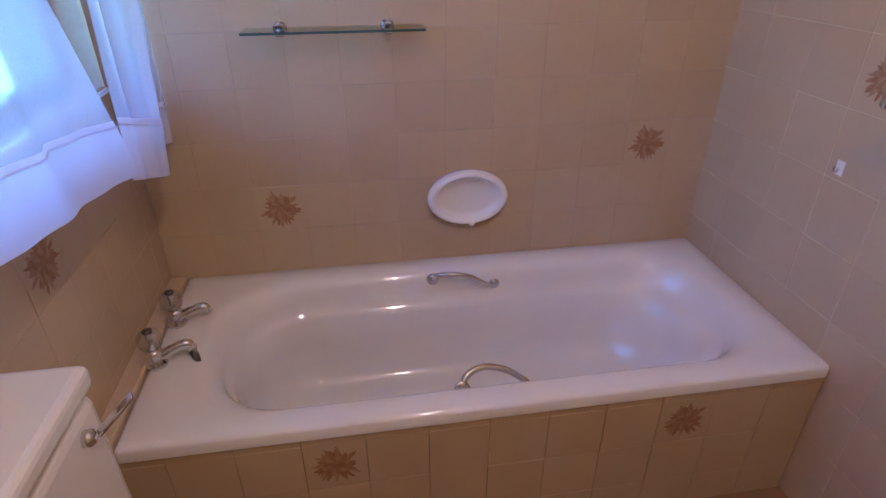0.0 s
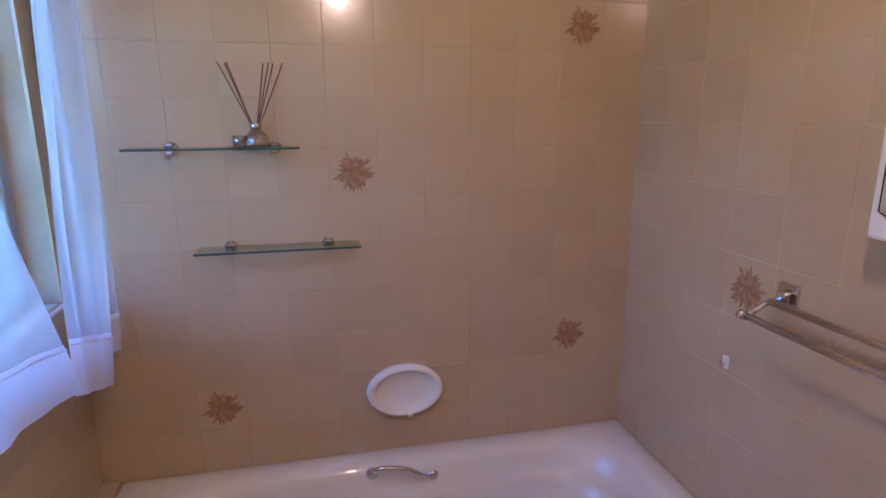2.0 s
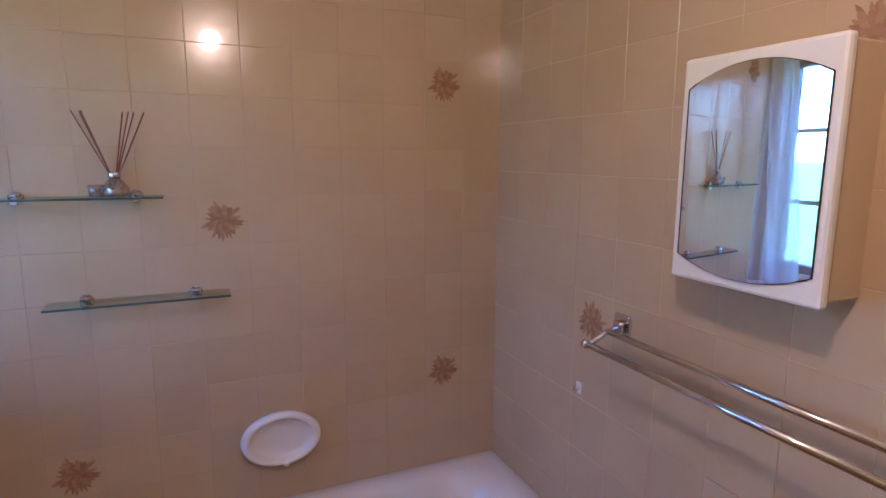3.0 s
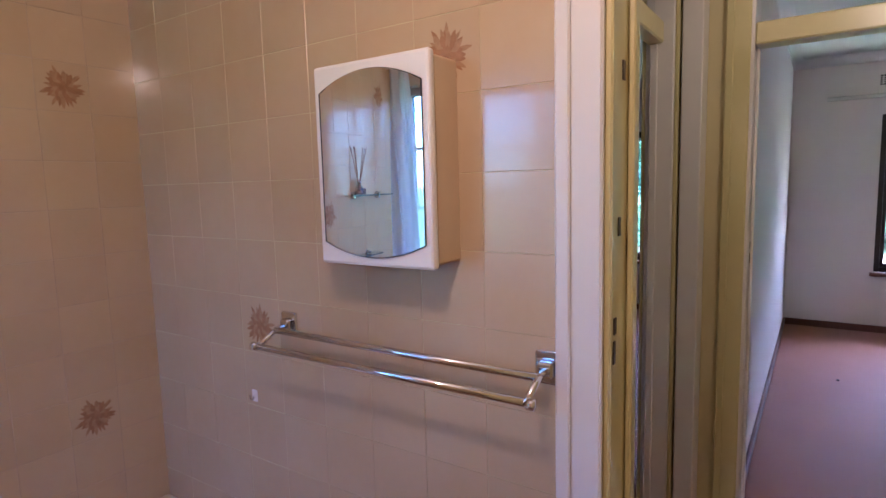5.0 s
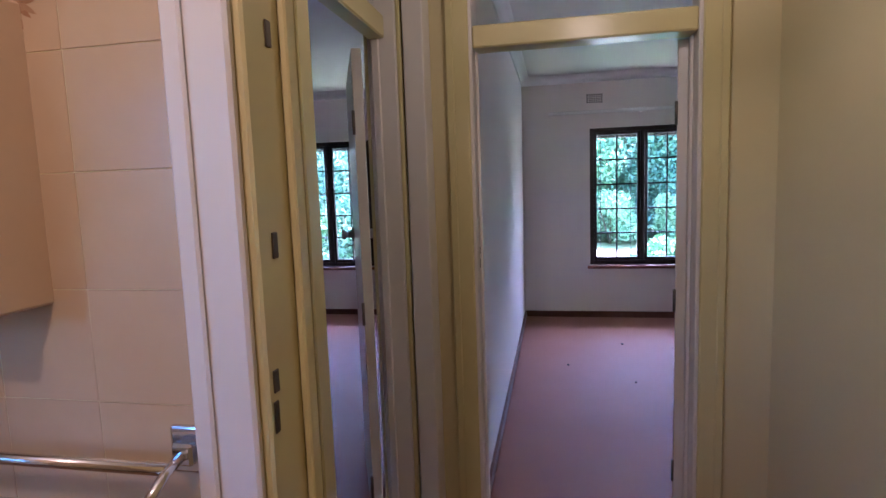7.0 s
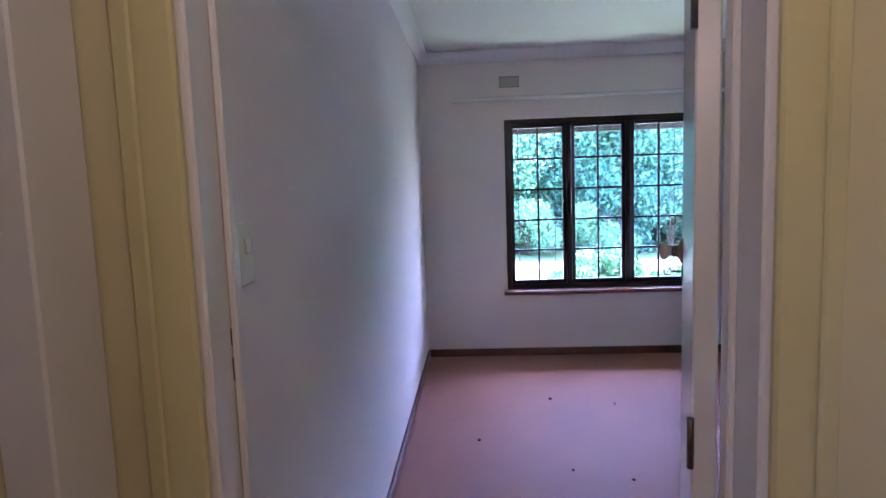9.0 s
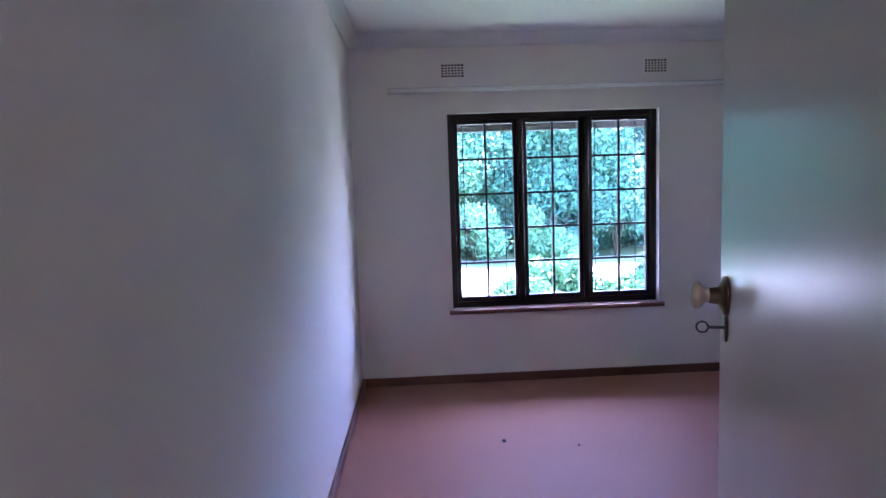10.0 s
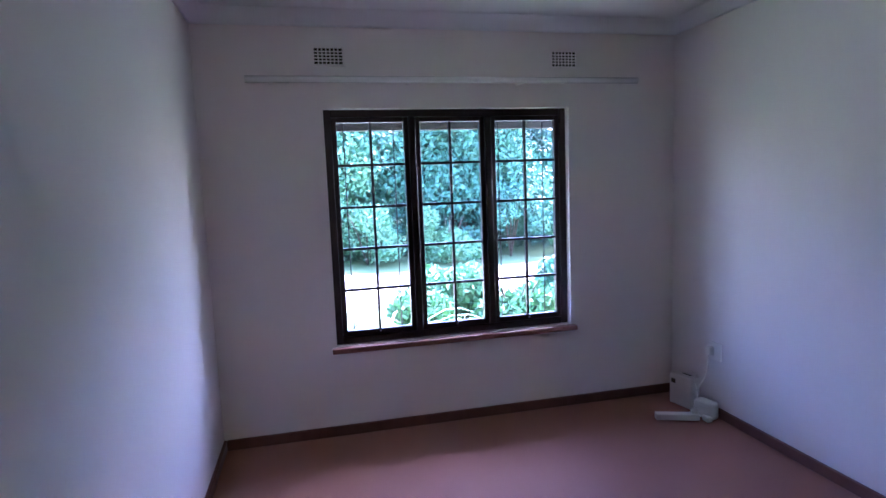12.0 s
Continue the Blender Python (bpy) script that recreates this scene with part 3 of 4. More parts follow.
part("cup", lathe([(0.0, 0.0), (0.018, 0), (0.021, 0.03), (0.019, 0.03), (0.016, 0.004), (0.0, 0.004)], sides=16), M_CRYSTAL, tea)

# towel rail
rail = thing("towel_rail", "double chrome towel rail on square wall plates", "towel rail", (BX1, -1.06, 1.14))
RL, RR = -0.685 + 1.06, -1.435 + 1.06
for y, s in ((RL, 1), (RR, -1)):
    p = part("wall_plate", boxes((-0.012, 0.001, y - 0.028, y + 0.028, -0.034, 0.034), bevel=0.004, seg=2), M_CHROME, rail, "square chrome wall plate")
    part("boss", boxes((-0.03, -0.012, y - 0.016, y + 0.016, -0.016, 0.016), bevel=0.004), M_CHROME, p)
    part("arm", add_tube(bmesh.new(), [(-0.025, y, 0), (-0.06, y, -0.008), (-0.115, y, -0.036)], 0.007, 10), M_CHROME, rail)
    part("end_cap", lathe([(0.0, -0.008), (0.011, -0.007), (0.011, 0.007), (0.0, 0.008)], pose(-0.115, y + 0.012 * s, -0.036, 90), 14), M_CHROME, rail)
part("bar", tube([(-0.056, RL, -0.006), (-0.056, RR, -0.006)], 0.0085, 12), M_CHROME, rail)
part("bar", tube([(-0.112, RL, -0.036), (-0.112, RR, -0.036)], 0.0085, 12), M_CHROME, rail)

# mirror cabinet
cab = thing("mirror_cabinet", "white bathroom cabinet with bowed mirror door", "cabinet", (BX1, -1.085, 1.55))
CH, CW, CD = 0.215, 0.155, 0.108
part("body", boxes((-CD + 0.018, 0.0, -CW + 0.006, CW - 0.006, -CH + 0.008, CH - 0.008), bevel=0.004), M_BEIGE, cab, "beige plastic body")
cab_door = part("door", boxes((-CD - 0.004, -CD + 0.017, -CW, CW, -CH, CH), bevel=0.007, seg=2), M_PLASTIC, cab, "white plastic door")
bm = bmesh.new()
edge = [-1 + k / 16 for k in range(33)]
tops = [(u * (CW - 0.018), CH - 0.022 - 0.036 * u * u) for u in edge]
lows = [(u * (CW - 0.018), -CH + 0.02 + 0.03 * u * u) for u in edge]
bow = [-CD - 0.006 - 0.003 * (1 - u * u) for u in edge]
rows = [[bm.verts.new((x, y, z)) for x, (y, z) in zip(bow, line)] for line in (tops, lows)]
rim = [[bm.verts.new((x, y, z)) for x, (y, z) in zip(bow, line)] for line in (tops, lows)]
back = [[bm.verts.new((-CD - 0.0042, y, z)) for y, z in line] for line in (tops, lows)]
for k in range(32):
    bm.faces.new((rows[0][k], rows[0][k + 1], rows[1][k + 1], rows[1][k])).smooth = True
    for j in (0, 1):
        bm.faces.new((rim[j][k], rim[j][k + 1], back[j][k + 1], back[j][k]))
for k in (0, 32):
    bm.faces.new((rim[0][k], rim[1][k], back[1][k], back[0][k]))
out = tops + lows[::-1]
part("mirror", bm, M_MIRROR, cab_door, "bowed mirror glass")
part("mirror_rim", tube([(-CD - 0.0055, y, z) for y, z in out + out[:1]], 0.0016, 6), M_DARK, cab_door)

# small clear hook
hook = thing("wall_hook", "small clear stick-on wall hook", "hook", (BX1, -0.513, 0.905))
part("pad", boxes((-0.006, 0.0, -0.012, 0.012, -0.018, 0.018), bevel=0.002), M_PLASTIC, hook)
part("peg", tube([(-0.004, 0, 0.0), (-0.014, 0, -0.01), (-0.02, 0, -0.004), (-0.02, 0, 0.006)], 0.003, 8), M_CRYSTAL, hook)

# toilet cistern
cis = thing("toilet_cistern", "white toilet cistern with chrome flush lever", "cistern", (BX0, -1.08, 0.4))
part("tank", boxes((0.001, 0.163, -0.235, 0.228, 0.0, 0.366), bevel=0.022, seg=3), M_CERAMIC, cis)
part("lid", boxes((0.001, 0.168, -0.24, 0.234, 0.369, 0.412), bevel=0.014, seg=3), M_CERAMIC, cis)
blade = boxes((0.0, 0.075, -0.009, 0.009, -0.003, 0.003), bevel=0.002)
blade.transform(pose(0.182, 0.164, 0.325, 0, -38, 28))
lever = part("lever", blade, M_CHROME, cis, "chrome flush lever")
part("boss", lathe([(0.014, 0.0), (0.014, 0.012), (0.008, 0.018), (0.0, 0.018)], pose(0.161, 0.161, 0.322, 0, 90), 14), M_CHROME, lever)

# bathroom ceiling lamp
def bare_bulb(label, at):
    """Ceiling rose, cord, holder and a small frosted bulb."""
    lamp = thing("ceiling_lamp", label, "lamp", at, "ceiling lamps")
    part("rose", lathe([(0.0, 0.0), (0.045, 0.0), (0.04, -0.02), (0.012, -0.028), (0.0, -0.028)], sides=20), M_PLASTIC, lamp)
    part("cord", tube([(0, 0, -0.02), (0, 0, -0.25)], 0.003, 6), M_PLASTIC, lamp)
    part("holder", lathe([(0.0, -0.24), (0.014, -0.24), (0.018, -0.30), (0.016, -0.31), (0.0, -0.31)], sides=16), M_PLASTIC, lamp)
    return lamp


bare_bulb("bare bulb in white holder on the bathroom ceiling", (0.82, -1.55, CEIL))
# Holder for the added hall lamp, which stays out of view.
bare_bulb("unseen lamp holder added to brighten the hall", (2.45, -2.1, CEIL))

# bathroom window and curtains
bw = tagged(new("window_3", mesh_of("window", boxes(
    (BX0 - 0.12, BX0 - 0.07, BW[0], BW[0] + 0.04, BW[2], BW[3]), (BX0 - 0.12, BX0 - 0.07, BW[1] - 0.04, BW[1], BW[2], BW[3]),
    (BX0 - 0.12, BX0 - 0.07, BW[0] + 0.04, BW[1] - 0.04, BW[2], BW[2] + 0.04), (BX0 - 0.12, BX0 - 0.07, BW[0] + 0.04, BW[1] - 0.04, BW[3] - 0.04, BW[3]), bevel=0.004), M_STEELGREY := mat("grey_window_paint", (0.35, 0.37, 0.38), 0.45, vary=0.1, scale=8, fine=80, bump=0.1))), "grey steel bathroom window behind sheer curtains", "window", "", "structure")
ym = (BW[0] + BW[1]) / 2
part("mullion", boxes((BX0 - 0.115, BX0 - 0.08, ym - 0.014, ym + 0.014, BW[2] + 0.04, BW[3] - 0.04), bevel=0.003), M_STEELGREY, bw)
for z in (1.38, 1.70):
    for a, b in ((BW[0] + 0.04, ym - 0.014), (ym + 0.014, BW[1] - 0.04)):
        part("glazing_bar", boxes((BX0 - 0.11, BX0 - 0.085, a, b, z - 0.009, z + 0.009), bevel=0.002), M_STEELGREY, bw)
for a, b in ((BW[0] + 0.04, ym - 0.014), (ym + 0.014, BW[1] - 0.04)):
    for z0, z1 in ((BW[2] + 0.04, 1.371), (1.389, 1.691), (1.709, BW[3] - 0.04)):
        g = part("pane", boxes((BX0 - 0.099, BX0 - 0.096, a, b, z0, z1)), M_PANE_BATH, bw)
        g.visible_shadow = False
part("window_sill", boxes((BX0 - 0.07, BX0 + 0.012, BW[0], BW[1], BW[2] - 0.012, BW[2] + 0.002), bevel=0.004), M_CERAMIC, bw)


def curtain_panel(name, label, top, low, x, folds, hem, seed):
    """Sheer cloth between a top span (y0, y1) at the rod and a low span (y0, z0, y1, z1), with folds and a sewn hem."""
    rnd = random.Random(seed)
    ph = [rnd.uniform(0, 6.28) for _ in range(4)]
    nu, nv = 60, 34

    def at(u, v):
        y = (top[0] + (top[1] - top[0]) * u) * (1 - v) + (low[0] + (low[2] - low[0]) * u) * v
        z = 2.10 * (1 - v) + (low[1] + (low[3] - low[1]) * u) * v
        w = 0.007 + 0.012 * (1 - v) ** 0.5
        d = w * math.sin(u * folds * 6.28 + ph[0] + 0.6 * math.sin(v * 3 + ph[1])) + 0.5 * w * math.sin(u * folds * 2.3 * 6.28 + ph[2]) + 0.012 * math.sin(v * 4 + u * 5 + ph[3])
        return Vector((x + 0.03 * v + d, y, z))

    def sheet(v0, v1, n, off):
        bm = bmesh.new()
        g = [[bm.verts.new(at(i / nu, v0 + (v1 - v0) * j / n) + Vector((off, 0, 0))) for i in range(nu + 1)] for j in range(n + 1)]
        for j in range(n):
            for i in range(nu):
                bm.faces.new((g[j][i], g[j][i + 1], g[j + 1][i + 1], g[j + 1][i])).smooth = True
        return bm

    c = thing(name, label, "curtain", (0, 0, 0), "bathroom curtains")
    cut = 1 - hem
    part("cloth", sheet(0, cut, nv, 0), M_CURTAIN, c)
    hem_part = part("hem", sheet(cut - 0.012, 1, 6, 0.0015), M_HEM, c, "doubled hem of the sheer cloth")
    part("hem_seam", tube([at(i / nu, cut) + Vector((0.003, 0, 0)) for i in range(nu + 1)], 0.002, 5), M_HEM, c)
    return c


curtain_panel("curtain", "white sheer curtain with deep hem, drawn aside", (-0.22, -0.04), (-0.40, 0.935, -0.165, 0.855), 0.075, 1.3, 0.1, 1)
curtain_panel("curtain", "white sheer curtain hanging beside the back tiles", (-0.2, -0.02), (-0.2, 0.92, -0.01, 0.9), 0.045, 1.2, 0.08, 2)
curtain_panel("curtain", "white sheer curtain gathered over the cistern", (-1.2, -0.82), (-1.35, 1.05, -0.39, 0.945), 0.07, 3, 0.1, 3)
crod = thing("curtain_rod", "thin white curtain rod over the bathroom window", "curtain rod", (0.08, -0.65, 2.11))
part("rod", tube([(0, -0.6, 0), (0, 0.64, 0)], 0.006, 8), M_PLASTIC, crod)
for y in (-0.58, 0.6):
    part("bracket", boxes((-0.11, 0.004, y - 0.006, y + 0.006, -0.008, 0.008), bevel=0.002), M_PLASTIC, crod)

# ---- bedroom ----
def vent(y):
    v = thing("wall_vent", "white air vent grille above the window", "vent", (RX1, y, 2.345), "air vents")
    # Dark sheet on the wall draws the shade inside the grille holes.
    part("hole_shade", boxes((-0.003, 0.0, -0.085, 0.085, -0.05, 0.05)), M_DARK, v)
    part("frame", boxes((-0.012, 0, -0.095, -0.082, -0.058, 0.058), (-0.012, 0, 0.082, 0.095, -0.058, 0.058), (-0.012, 0, -0.082, 0.082, 0.046, 0.058), (-0.012, 0, -0.082, 0.082, -0.058, -0.046)), M_WHITE, v)
    for k in range(1, 7):
        yy = -0.082 + 0.164 * k / 7
        part("slat", boxes((-0.006, -0.003, yy - 0.0035, yy + 0.0035, -0.046, 0.046)), M_WHITE, v)
    for k in range(1, 5):
        zz = -0.046 + 0.092 * k / 5
        part("slat", boxes((-0.0058, -0.0025, -0.082, 0.082, zz - 0.0035, zz + 0.0035)), M_WHITE, v)
    return v


vent(-2.36)
vent(-3.868)
vent(1.15)

rod = thing("curtain_rail", "white empty curtain rail above the window", "curtain rail", (RX1 - 0.05, -3.125, 2.2))
part("rail", tube([(-0.02, -1.24, 0), (-0.02, 1.24, 0)], 0.019, 12), M_CERAMIC, rod)
for y in (-1.15, -0.42, 0.3, 1.1):
    part("bracket", boxes((-0.02, 0.05, y - 0.012, y + 0.012, -0.02, 0.02), bevel=0.003), M_WHITE, rod)

sw = thing("light_switch", "cream light switch plate on white wall", "light switch", (3.475, RY0, 1.345))
part("plate", boxes((-0.036, 0.036, -0.009, 0.0, -0.06, 0.06), bevel=0.003), mat("cream_switch", (0.66, 0.62, 0.46), 0.35, vary=0.05, bump=0.03), sw)
part("rocker", boxes((-0.01, 0.01, -0.015, -0.009, 0.0, 0.03), bevel=0.002), M_PLASTIC, sw)

sock = thing("wall_socket", "cream wall socket with white plug", "socket", (6.84, RY1, 0.43))
part("plate", boxes((-0.055, 0.055, 0.0, 0.01, -0.058, 0.058), bevel=0.003), M_PLASTIC, sock)
part("rocker", boxes((-0.035, -0.02, 0.01, 0.015, 0.02, 0.045), bevel=0.002), M_PLASTIC, sock)
plg = part("plug", boxes((0.0, 0.045, 0.01, 0.05, -0.03, 0.03), bevel=0.009, seg=2), M_PLASTIC, sock, "white plug")
part("plug_cord", tube(curve_pts([(0.02, 0.045, -0.028), (0.02, 0.05, -0.1), (0.035, 0.06, -0.19), (0.06, 0.08, -0.25)]), 0.005, 8), M_PLASTIC, plg)

boxy = thing("charger_box", "white plastic power box leaning in the corner", "power box", (7.0, -4.575, 0.0))
part("case", boxes((-0.095, 0.095, -0.04, 0.04, 0.0, 0.22), bevel=0.012, seg=2), M_PLASTIC, boxy)
part("top_slot", boxes((-0.05, 0.02, -0.01, 0.0, 0.219, 0.222)), M_DARK, boxy, "dark slot")
part("badge", boxes((0.04, 0.075, 0.039, 0.042, 0.15, 0.18), bevel=0.001), M_STEEL, boxy, "small grey badge")
boxy.matrix_world = pose(7.045, -4.61, 0.0, 0, 0, 12)
box2 = thing("adapter_box", "small white adapter box beside the skirting", "adapter", (6.83, -4.615, 0.0), "", 12)
part("case", boxes((-0.07, 0.07, -0.04, 0.04, 0.0, 0.115), bevel=0.02, seg=3), M_PLASTIC, box2)
part("face", boxes((-0.045, 0.045, 0.039, 0.043, 0.02, 0.09), bevel=0.002), M_PLASTIC, box2)
strip = thing("power_strip", "white power strip lying on brown carpet", "power strip", (6.86, -4.422, 0.0), "", 70)
part("case", boxes((-0.135, 0.135, -0.027, 0.027, 0.0, 0.042), bevel=0.006, seg=2), M_PLASTIC, strip)
part("end_plug", boxes((-0.13, -0.085, -0.02, 0.02, 0.042, 0.07), bevel=0.008), M_PLASTIC, strip)
part("strip_cord", tube(curve_pts([(-0.135, 0, 0.02), (-0.17, -0.05, 0.012), (-0.13, -0.12, 0.05), (-0.15, -0.17, 0.16), (-0.17, -0.18, 0.245)]), 0.006, 8), M_PLASTIC, strip)
loose = thing("loose_plug", "loose white plug on cord on the carpet", "plug", (6.775, -4.58, 0.0))
part("plug_body", boxes((-0.03, 0.03, -0.02, 0.02, 0.0, 0.035), bevel=0.009, seg=2), M_PLASTIC, loose)
part("cord", tube(curve_pts([(0.03, 0, 0.018), (0.08, 0.02, 0.03), (0.13, -0.02, 0.14), (0.2, -0.05, 0.23), (0.24, -0.06, 0.25)]), 0.006, 8), M_PLASTIC, loose)

for k, (x, y, r) in enumerate([(6.245, -2.525, 0.022), (5.603, -2.03, 0.018), (6.14, -2.94, 0.012), (5.24, -2.51, 0.014), (5.14, -2.79, 0.014)]):
    sp = thing("carpet_mark", "small dark mark on the brown carpet", "mark", (x, y, 0.0), "carpet marks")
    part("mark", lathe([(r, 0.0), (r * 0.9, 0.003), (0.0, 0.0035)], Matrix.Diagonal((1, 0.6, 1, 1)), 9), M_DARK, sp)

# ---- outside ----
structure("roof", boxes((-1.0, RX1 + 0.85, RY1 - 0.9, SY1 + 0.9, CEIL + 0.14, CEIL + 0.24), (RX1 + 0.78, RX1 + 0.85, RY1 - 0.9, SY1 + 0.9, 1.985, CEIL + 0.14)), M_ROOF, "dark eaves and fascia boards")
structure("ground", boxes((-300, 900, -400, 400, -0.5, -0.25)), M_LAWN, "sunlit green lawn")
structure("pavement", boxes((12.2, 15.5, -60, 60, -0.26, -0.236)), M_PATH, "pale sunlit drive across the lawn")


def leaf_mesh(name, blobs, count, size, seed, material):
    """Many small leaves scattered through uneven clumps (x, y, z, radius)."""
    rng = np.random.default_rng(seed)
    blobs = np.array(blobs, float)
    w = blobs[:, 3] ** 2
    pick = rng.choice(len(blobs), count, p=w / w.sum())
    d = rng.normal(size=(count, 3))
    d /= np.linalg.norm(d, axis=1)[:, None]
    c = blobs[pick, :3] + d * (blobs[pick, 3] * rng.uniform(0.45, 1.08, count))[:, None]
    a = rng.normal(size=(count, 3))
    a /= np.linalg.norm(a, axis=1)[:, None]
    b = np.cross(a, rng.normal(size=(count, 3)))
    b /= np.linalg.norm(b, axis=1)[:, None]
    s = size * rng.uniform(0.6, 1.4, count)[:, None]
    v = np.stack([c - a * s, c + b * s * 0.45, c + a * s, c - b * s * 0.45], 1).reshape(-1, 3)
    v[:, 2] = np.maximum(v[:, 2], -0.24)
    me = bpy.data.meshes.new(name)
    me.from_pydata(v.tolist(), [], np.arange(count * 4).reshape(-1, 4).tolist())
    me.materials.append(material)
    return me


def tree(label, x, y, height, spread, material, seed, leaves=42000, size=0.07):
    rnd = random.Random(seed)
    t = thing("tree", label, "tree", (x, y, -0.25), "garden trees")
    trunk = add_tube(bmesh.new(), curve_pts([(0, 0, -0.1), (rnd.uniform(-0.2, 0.2), 0.1, height * 0.25), (rnd.uniform(-0.3, 0.3), 0, height * 0.5), (0, rnd.uniform(-0.3, 0.3), height * 0.8)], 4), [0.05 + 0.2 * (1 - k / 12) for k in range(13)], 9)
    part("trunk", trunk, M_BARK, t)
    blobs = []
    for k in range(34):
        a, h = rnd.uniform(0, 6.28), rnd.uniform(0.04, 1.0)
        r = spread * (1 - 0.65 * abs(h - 0.4)) * rnd.uniform(0.3, 0.95)
        p = (r * math.cos(a), r * math.sin(a), height * h)
        blobs.append((*p, spread * rnd.uniform(0.22, 0.42)))
        if k < 8:
            part("limb", tube([(0, 0, height * h * 0.6), (p[0] * 0.5, p[1] * 0.5, height * h * 0.85), p], [0.08, 0.05, 0.015], 6), M_BARK, t)
    part("crown", leaf_mesh("crown", blobs, leaves, size, seed, material), None, t)
    return t


def shrub(label, x, y, height, spread, material, seed, leaves=5000, size=0.05):
    rnd = random.Random(seed)
    t = thing("shrub", label, "shrub", (x, y, -0.25), "garden shrubs")
    for k in range(5):
        a = rnd.uniform(0, 6.28)
        part("stem", tube([(0, 0, 0), (0.3 * spread * math.cos(a), 0.3 * spread * math.sin(a), height * 0.5), (0.6 * spread * math.cos(a), 0.6 * spread * math.sin(a), height * 0.85)], [0.02, 0.014, 0.005], 5), M_BARK, t)
    blobs = [(rnd.uniform(-0.6, 0.6) * spread, rnd.uniform(-0.6, 0.6) * spread, height * rnd.uniform(0.15, 0.85), spread * rnd.uniform(0.25, 0.45)) for _ in range(10)]
    part("foliage", leaf_mesh("foliage", blobs, leaves, size, seed, material), None, t)
    return t


def strap_plant(label, x, y, n, length, seed):
    rnd = random.Random(seed)
    t = thing("strap_leaf_plant", label, "plant", (x, y, -0.25), "strap-leaved plants")
    for k in range(n):
        a, l, w = rnd.uniform(0, 6.28), length * rnd.uniform(0.7, 1.2), 0.018
        bm = bmesh.new()
        rows = []
        for j in range(7):
            u = j / 6
            r, z = l * 0.75 * u, l * (1.25 * u - 0.85 * u * u)
            side = Vector((-math.sin(a), math.cos(a), 0)) * w * (1 - u) ** 0.6
            p = Vector((r * math.cos(a), r * math.sin(a), z))
            rows.append((bm.verts.new(p - side), bm.verts.new(p + side + Vector((0, 0, 0.004)))))
        for q, s in zip(rows, rows[1:]):
            bm.faces.new((q[0], q[1], s[1], s[0])).smooth = True
        part("blade", bm, M_LEAF_C, t)
    return t


for k, (x, y, h, s, m) in enumerate([
        (21, -8.5, 7.5, 3.6, M_LEAF_A), (20, -4.0, 6.5, 3.2, M_LEAF_B), (23, -0.5, 7.0, 3.6, M_LEAF_A), (22, 4.0, 6.5, 3.4, M_LEAF_B), (24, 9.0, 8.0, 4.0, M_LEAF_A),
        (25, -13.5, 8.5, 4.2, M_LEAF_B), (19, -11.5, 5.5, 2.8, M_LEAF_B), (27, -18.0, 9.0, 4.5, M_LEAF_A), (28, 14.0, 9.0, 4.6, M_LEAF_B), (30, -5.0, 10.0, 5.0, M_LEAF_A), (29, 3.0, 9.5, 4.8, M_LEAF_A), (18.5, -6.2, 4.2, 2.2, M_LEAF_B), (18.8, -1.8, 4.0, 2.2, M_LEAF_C), (18.6, 1.6, 4.2, 2.2, M_LEAF_B), (26, -9.0, 9.0, 4.2, M_LEAF_B), (31, -14.0, 11.0, 5.0, M_LEAF_A), (-16, -2.0, 5.5, 3.2, M_LEAF_B), (-17, 4.0, 6.0, 3.6, M_LEAF_C), (-16, -8.0, 5.5, 3.4, M_LEAF_B)]):
    # Trees at negative x are added, unseen, to dim the bathroom window.
    h = h if x < 0 else 3.7 + 0.14 * (x - 18) + 0.12 * (h % 3)
    tree("leafy green garden tree beyond the drive" if x > 0 else "unseen green tree added to dim the bathroom window", x, y, h, s, m, 40 + k)
for k, (x, y, h, s, m) in enumerate([
        (16.6, -8.6, 1.5, 0.9, M_LEAF_C), (16.8, -6.9, 1.9, 1.0, M_LEAF_B), (16.4, -5.2, 1.3, 0.9, M_LEAF_C), (16.9, -3.4, 1.5, 1.0, M_LEAF_C), (16.5, -1.6, 1.6, 1.0, M_LEAF_C), (16.8, 0.2, 1.9, 1.1, M_LEAF_B), (16.4, 2.2, 1.5, 1.0, M_LEAF_C),
        (16.7, 4.2, 1.7, 1.0, M_LEAF_B), (9.9, -4.4, 0.85, 0.6, M_LEAF_C), (10.6, -3.8, 0.8, 0.6, M_LEAF_C), (9.4, -5.2, 0.8, 0.6, M_LEAF_C), (10.3, -5.4, 0.8, 0.6, M_LEAF_B), (9.8, -3.3, 0.55, 0.45, M_LEAF_C), (10.2, -6.5, 0.9, 0.7, M_LEAF_C), (10.0, 1.2, 1.6, 0.8, M_LEAF_B), (10.3, 2.4, 1.5, 0.8, M_LEAF_C), (9.7, 0.2, 0.9, 0.6, M_LEAF_B)]):
    shrub("green leafy shrub in the sunlit garden", x, y, h, s, m, 80 + k)
strap_plant("arching strap-leaved plant below the window", 8.8, -2.75, 30, 1.15, 5)
strap_plant("arching strap-leaved plant below the window", 9.6, -2.3, 26, 1.1, 6)
strap_plant("arching strap-leaved plant below the second window", 9.2, 0.9, 26, 1.3, 7)

# ---- wall tiles ----
def tile_mesh(p):
    bm = boxes((-p / 2 + 0.0006, p / 2 - 0.0006, -p / 2 + 0.0006, p / 2 - 0.0006, -0.004, 0.0045), bevel=0.0008)
    return mesh_of("tile", bm, M_TILE)


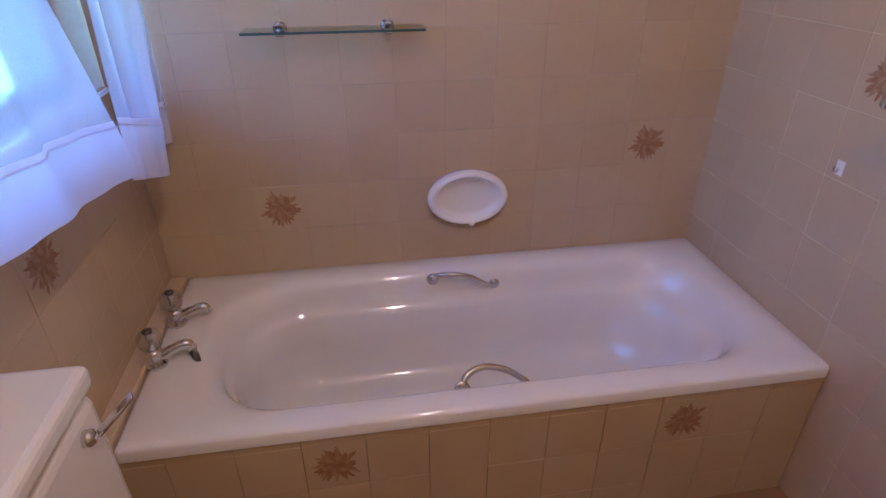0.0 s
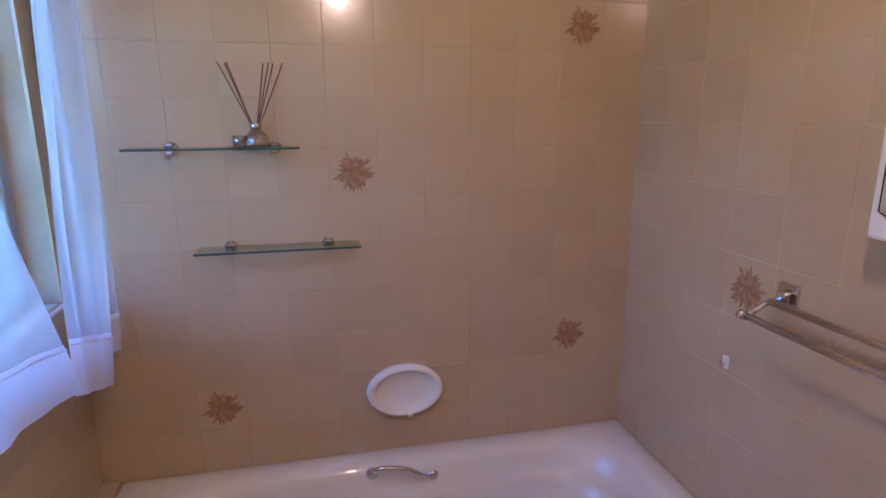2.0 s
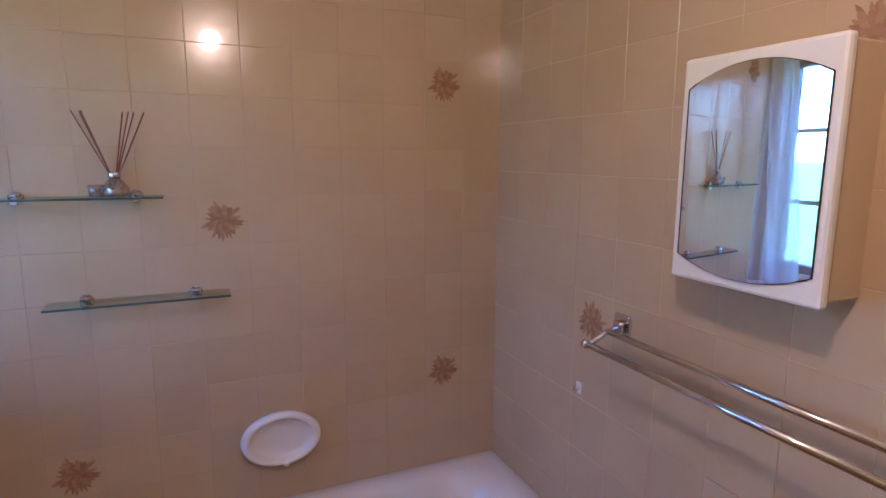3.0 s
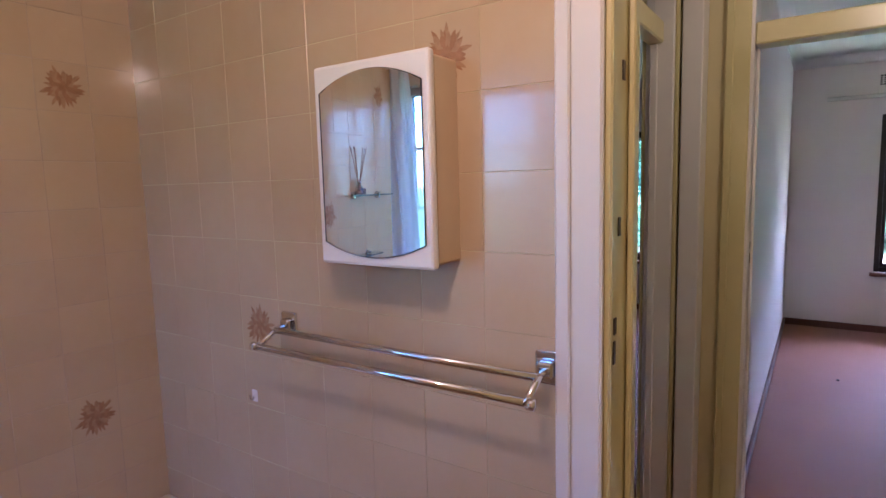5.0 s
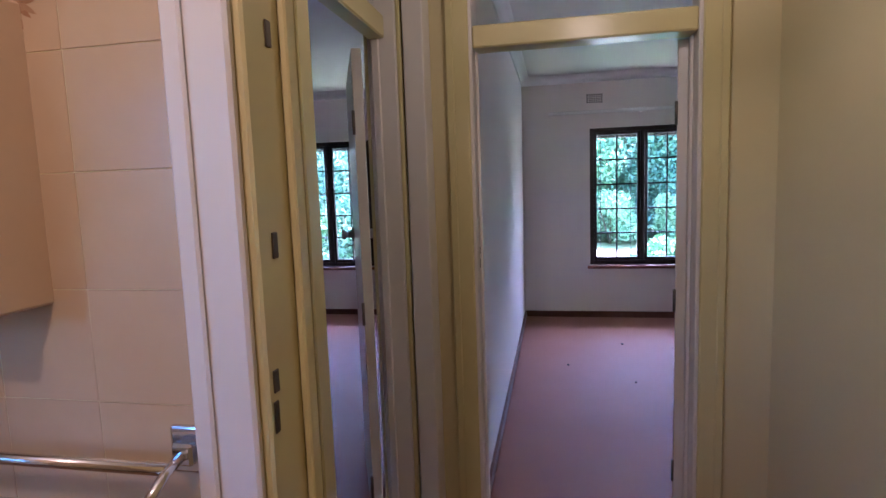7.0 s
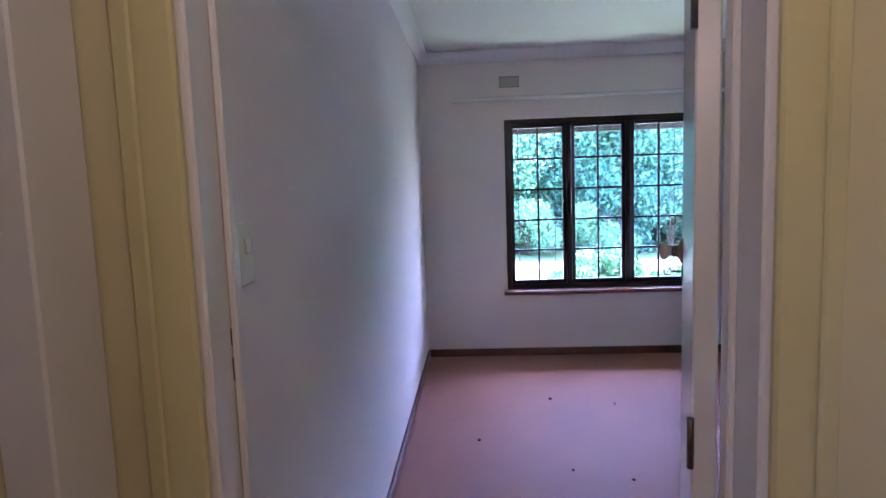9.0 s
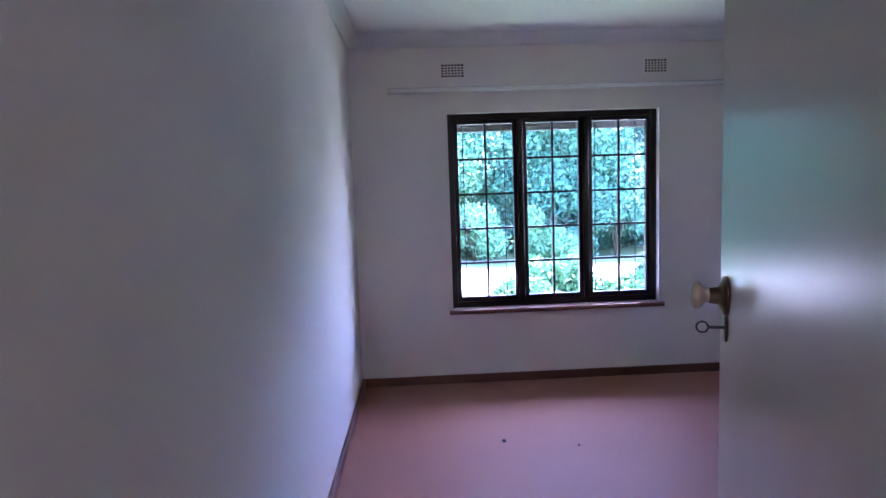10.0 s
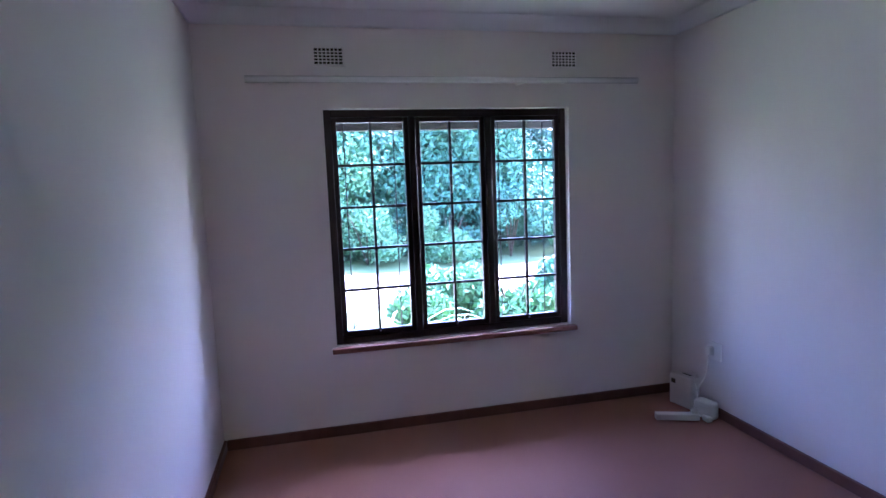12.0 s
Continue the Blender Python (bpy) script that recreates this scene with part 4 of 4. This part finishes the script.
def print_mesh(r, seed):
    """A flower print: ragged petals in two tones round a centre, laid on the glaze."""
    rnd = random.Random(seed)
    bm = bmesh.new()

    def petal(a, r0, r1, w, z, k):
        c, s = math.cos(a), math.sin(a)
        pts = [(r0, 0), (r0 + (r1 - r0) * 0.35, w), (r0 + (r1 - r0) * 0.75, w * 0.8), (r1, w * 0.15), (r1 * 0.93, -w * 0.3), (r0 + (r1 - r0) * 0.7, -w * 0.9), (r0 + (r1 - r0) * 0.3, -w)]
        f = bm.faces.new([bm.verts.new((c * u - s * v, s * u + c * v, z)) for u, v in pts])
        f.material_index = k

    for k in range(23):
        petal(k * 0.2732 + rnd.uniform(-0.15, 0.15), r * 0.3, r * rnd.uniform(0.72, 1.08), r * rnd.uniform(0.06, 0.11), 0.0048 + 0.00002 * k, k % 2)
    for k in range(15):
        petal(k * 0.4189 + 0.1, r * 0.2, r * rnd.uniform(0.6, 0.86), r * rnd.uniform(0.1, 0.14), 0.00526 + 0.000002 * k, k % 2)
    for k in range(12):
        petal(k * 0.5236 + 0.3, r * 0.1, r * rnd.uniform(0.48, 0.66), r * rnd.uniform(0.1, 0.15), 0.0053 + 0.00002 * k, (k + 1) % 2)
    for k in range(5):
        petal(k * 1.257, 0.0, r * 0.3, r * 0.09, 0.0057, 0)
    me = bpy.data.meshes.new("flower_print")
    bm.to_mesh(me)
    bm.free()
    me.materials.append(M_PRINT_A), me.materials.append(M_PRINT_B)
    return me


def tile_wall(wall, m, p, u_edge, v_edge, u_span, v_span, prints, skip=None, seed=0):
    """Tiles on a wall: m takes local (u, v, out) to the world; edges give the grid's phase."""
    me, flo = tile_mesh(p), print_mesh(min(p, 0.1435) * 0.43, seed)
    rnd = random.Random(seed)
    done = []
    for i in range(math.floor((u_span[0] - u_edge) / p), math.ceil((u_span[1] - u_edge) / p)):
        for j in range(math.floor((v_span[0] - v_edge) / p), math.ceil((v_span[1] - v_edge) / p)):
            u0, u1 = max(u_edge + i * p, u_span[0]), min(u_edge + (i + 1) * p, u_span[1])
            v0, v1 = max(v_edge + j * p, v_span[0]), min(v_edge + (j + 1) * p, v_span[1])
            if u1 - u0 < 0.012 or v1 - v0 < 0.012 or (skip and skip((u0 + u1) / 2, (v0 + v1) / 2)):
                continue
            t = new("tile", me)
            t.parent = wall
            tilt = Euler((rnd.gauss(0, 0.0016), rnd.gauss(0, 0.0016), 0)).to_matrix().to_4x4()
            t.matrix_world = m @ Matrix.Translation(((u0 + u1) / 2, (v0 + v1) / 2, rnd.uniform(-0.0006, 0.0006))) @ tilt @ Matrix.Diagonal(((u1 - u0) / p, (v1 - v0) / p, 1, 1))
            for pu, pv in prints:
                if u0 <= pu < u1 and v0 <= pv < v1:
                    f = new("flower_print", flo)
                    f.parent = t
                    tagged(f, "brown and orange flower print")


P = 0.1435
# local axes: u, v, outward
M_BACK = Matrix(((1, 0, 0, 0), (0, 0, -1, 0.0), (0, 1, 0, 0), (0, 0, 0, 1)))
M_EAST = Matrix(((0, 0, -1, BX1), (-1, 0, 0, 0), (0, 1, 0, 0), (0, 0, 0, 1)))
M_WEST = Matrix(((0, 0, 1, BX0), (1, 0, 0, 0), (0, 1, 0, 0), (0, 0, 0, 1)))
M_APRON = Matrix(((1, 0, 0, 0), (0, 0, -1, -0.683), (0, 1, 0, 0), (0, 0, 0, 1)))
tile_wall(wall_back, M_BACK, P, 0.263, 0.4535, (BX0, BX1), (0.4, CEIL), [(0.335, 0.669), (0.755, 1.394), (1.481, 0.821), (1.45, 1.817), (0.187, 1.90)], None, 1)
P2 = 0.163
tile_wall(wall_rail, M_EAST, P2, 1.454, 1.364, (0.0, 1.454), (0.0, CEIL), [(0.60, 1.145), (1.20, 1.77)], None, 2)
tile_wall(wall_window, M_WEST, P, -0.513, 0.778, (-2.0, -0.004), (0.3, CEIL), [(-0.585, 0.85)], lambda u, v: BW[0] - 0.03 < u < BW[1] + 0.03 and BW[2] - 0.03 < v < BW[3] + 0.03, 3)
apron = structure("wall_bath_apron", boxes((BX0, BX1 - 0.003, -0.677, -0.64, 0, 0.417)), M_GROUT, "tiled panel along the front of the bath")
tile_wall(apron, M_APRON, P, 0.40, -0.035, (BX0, BX1 - 0.003), (0.0, 0.417), [(0.47, 0.32), (1.34, 0.32)], None, 4)
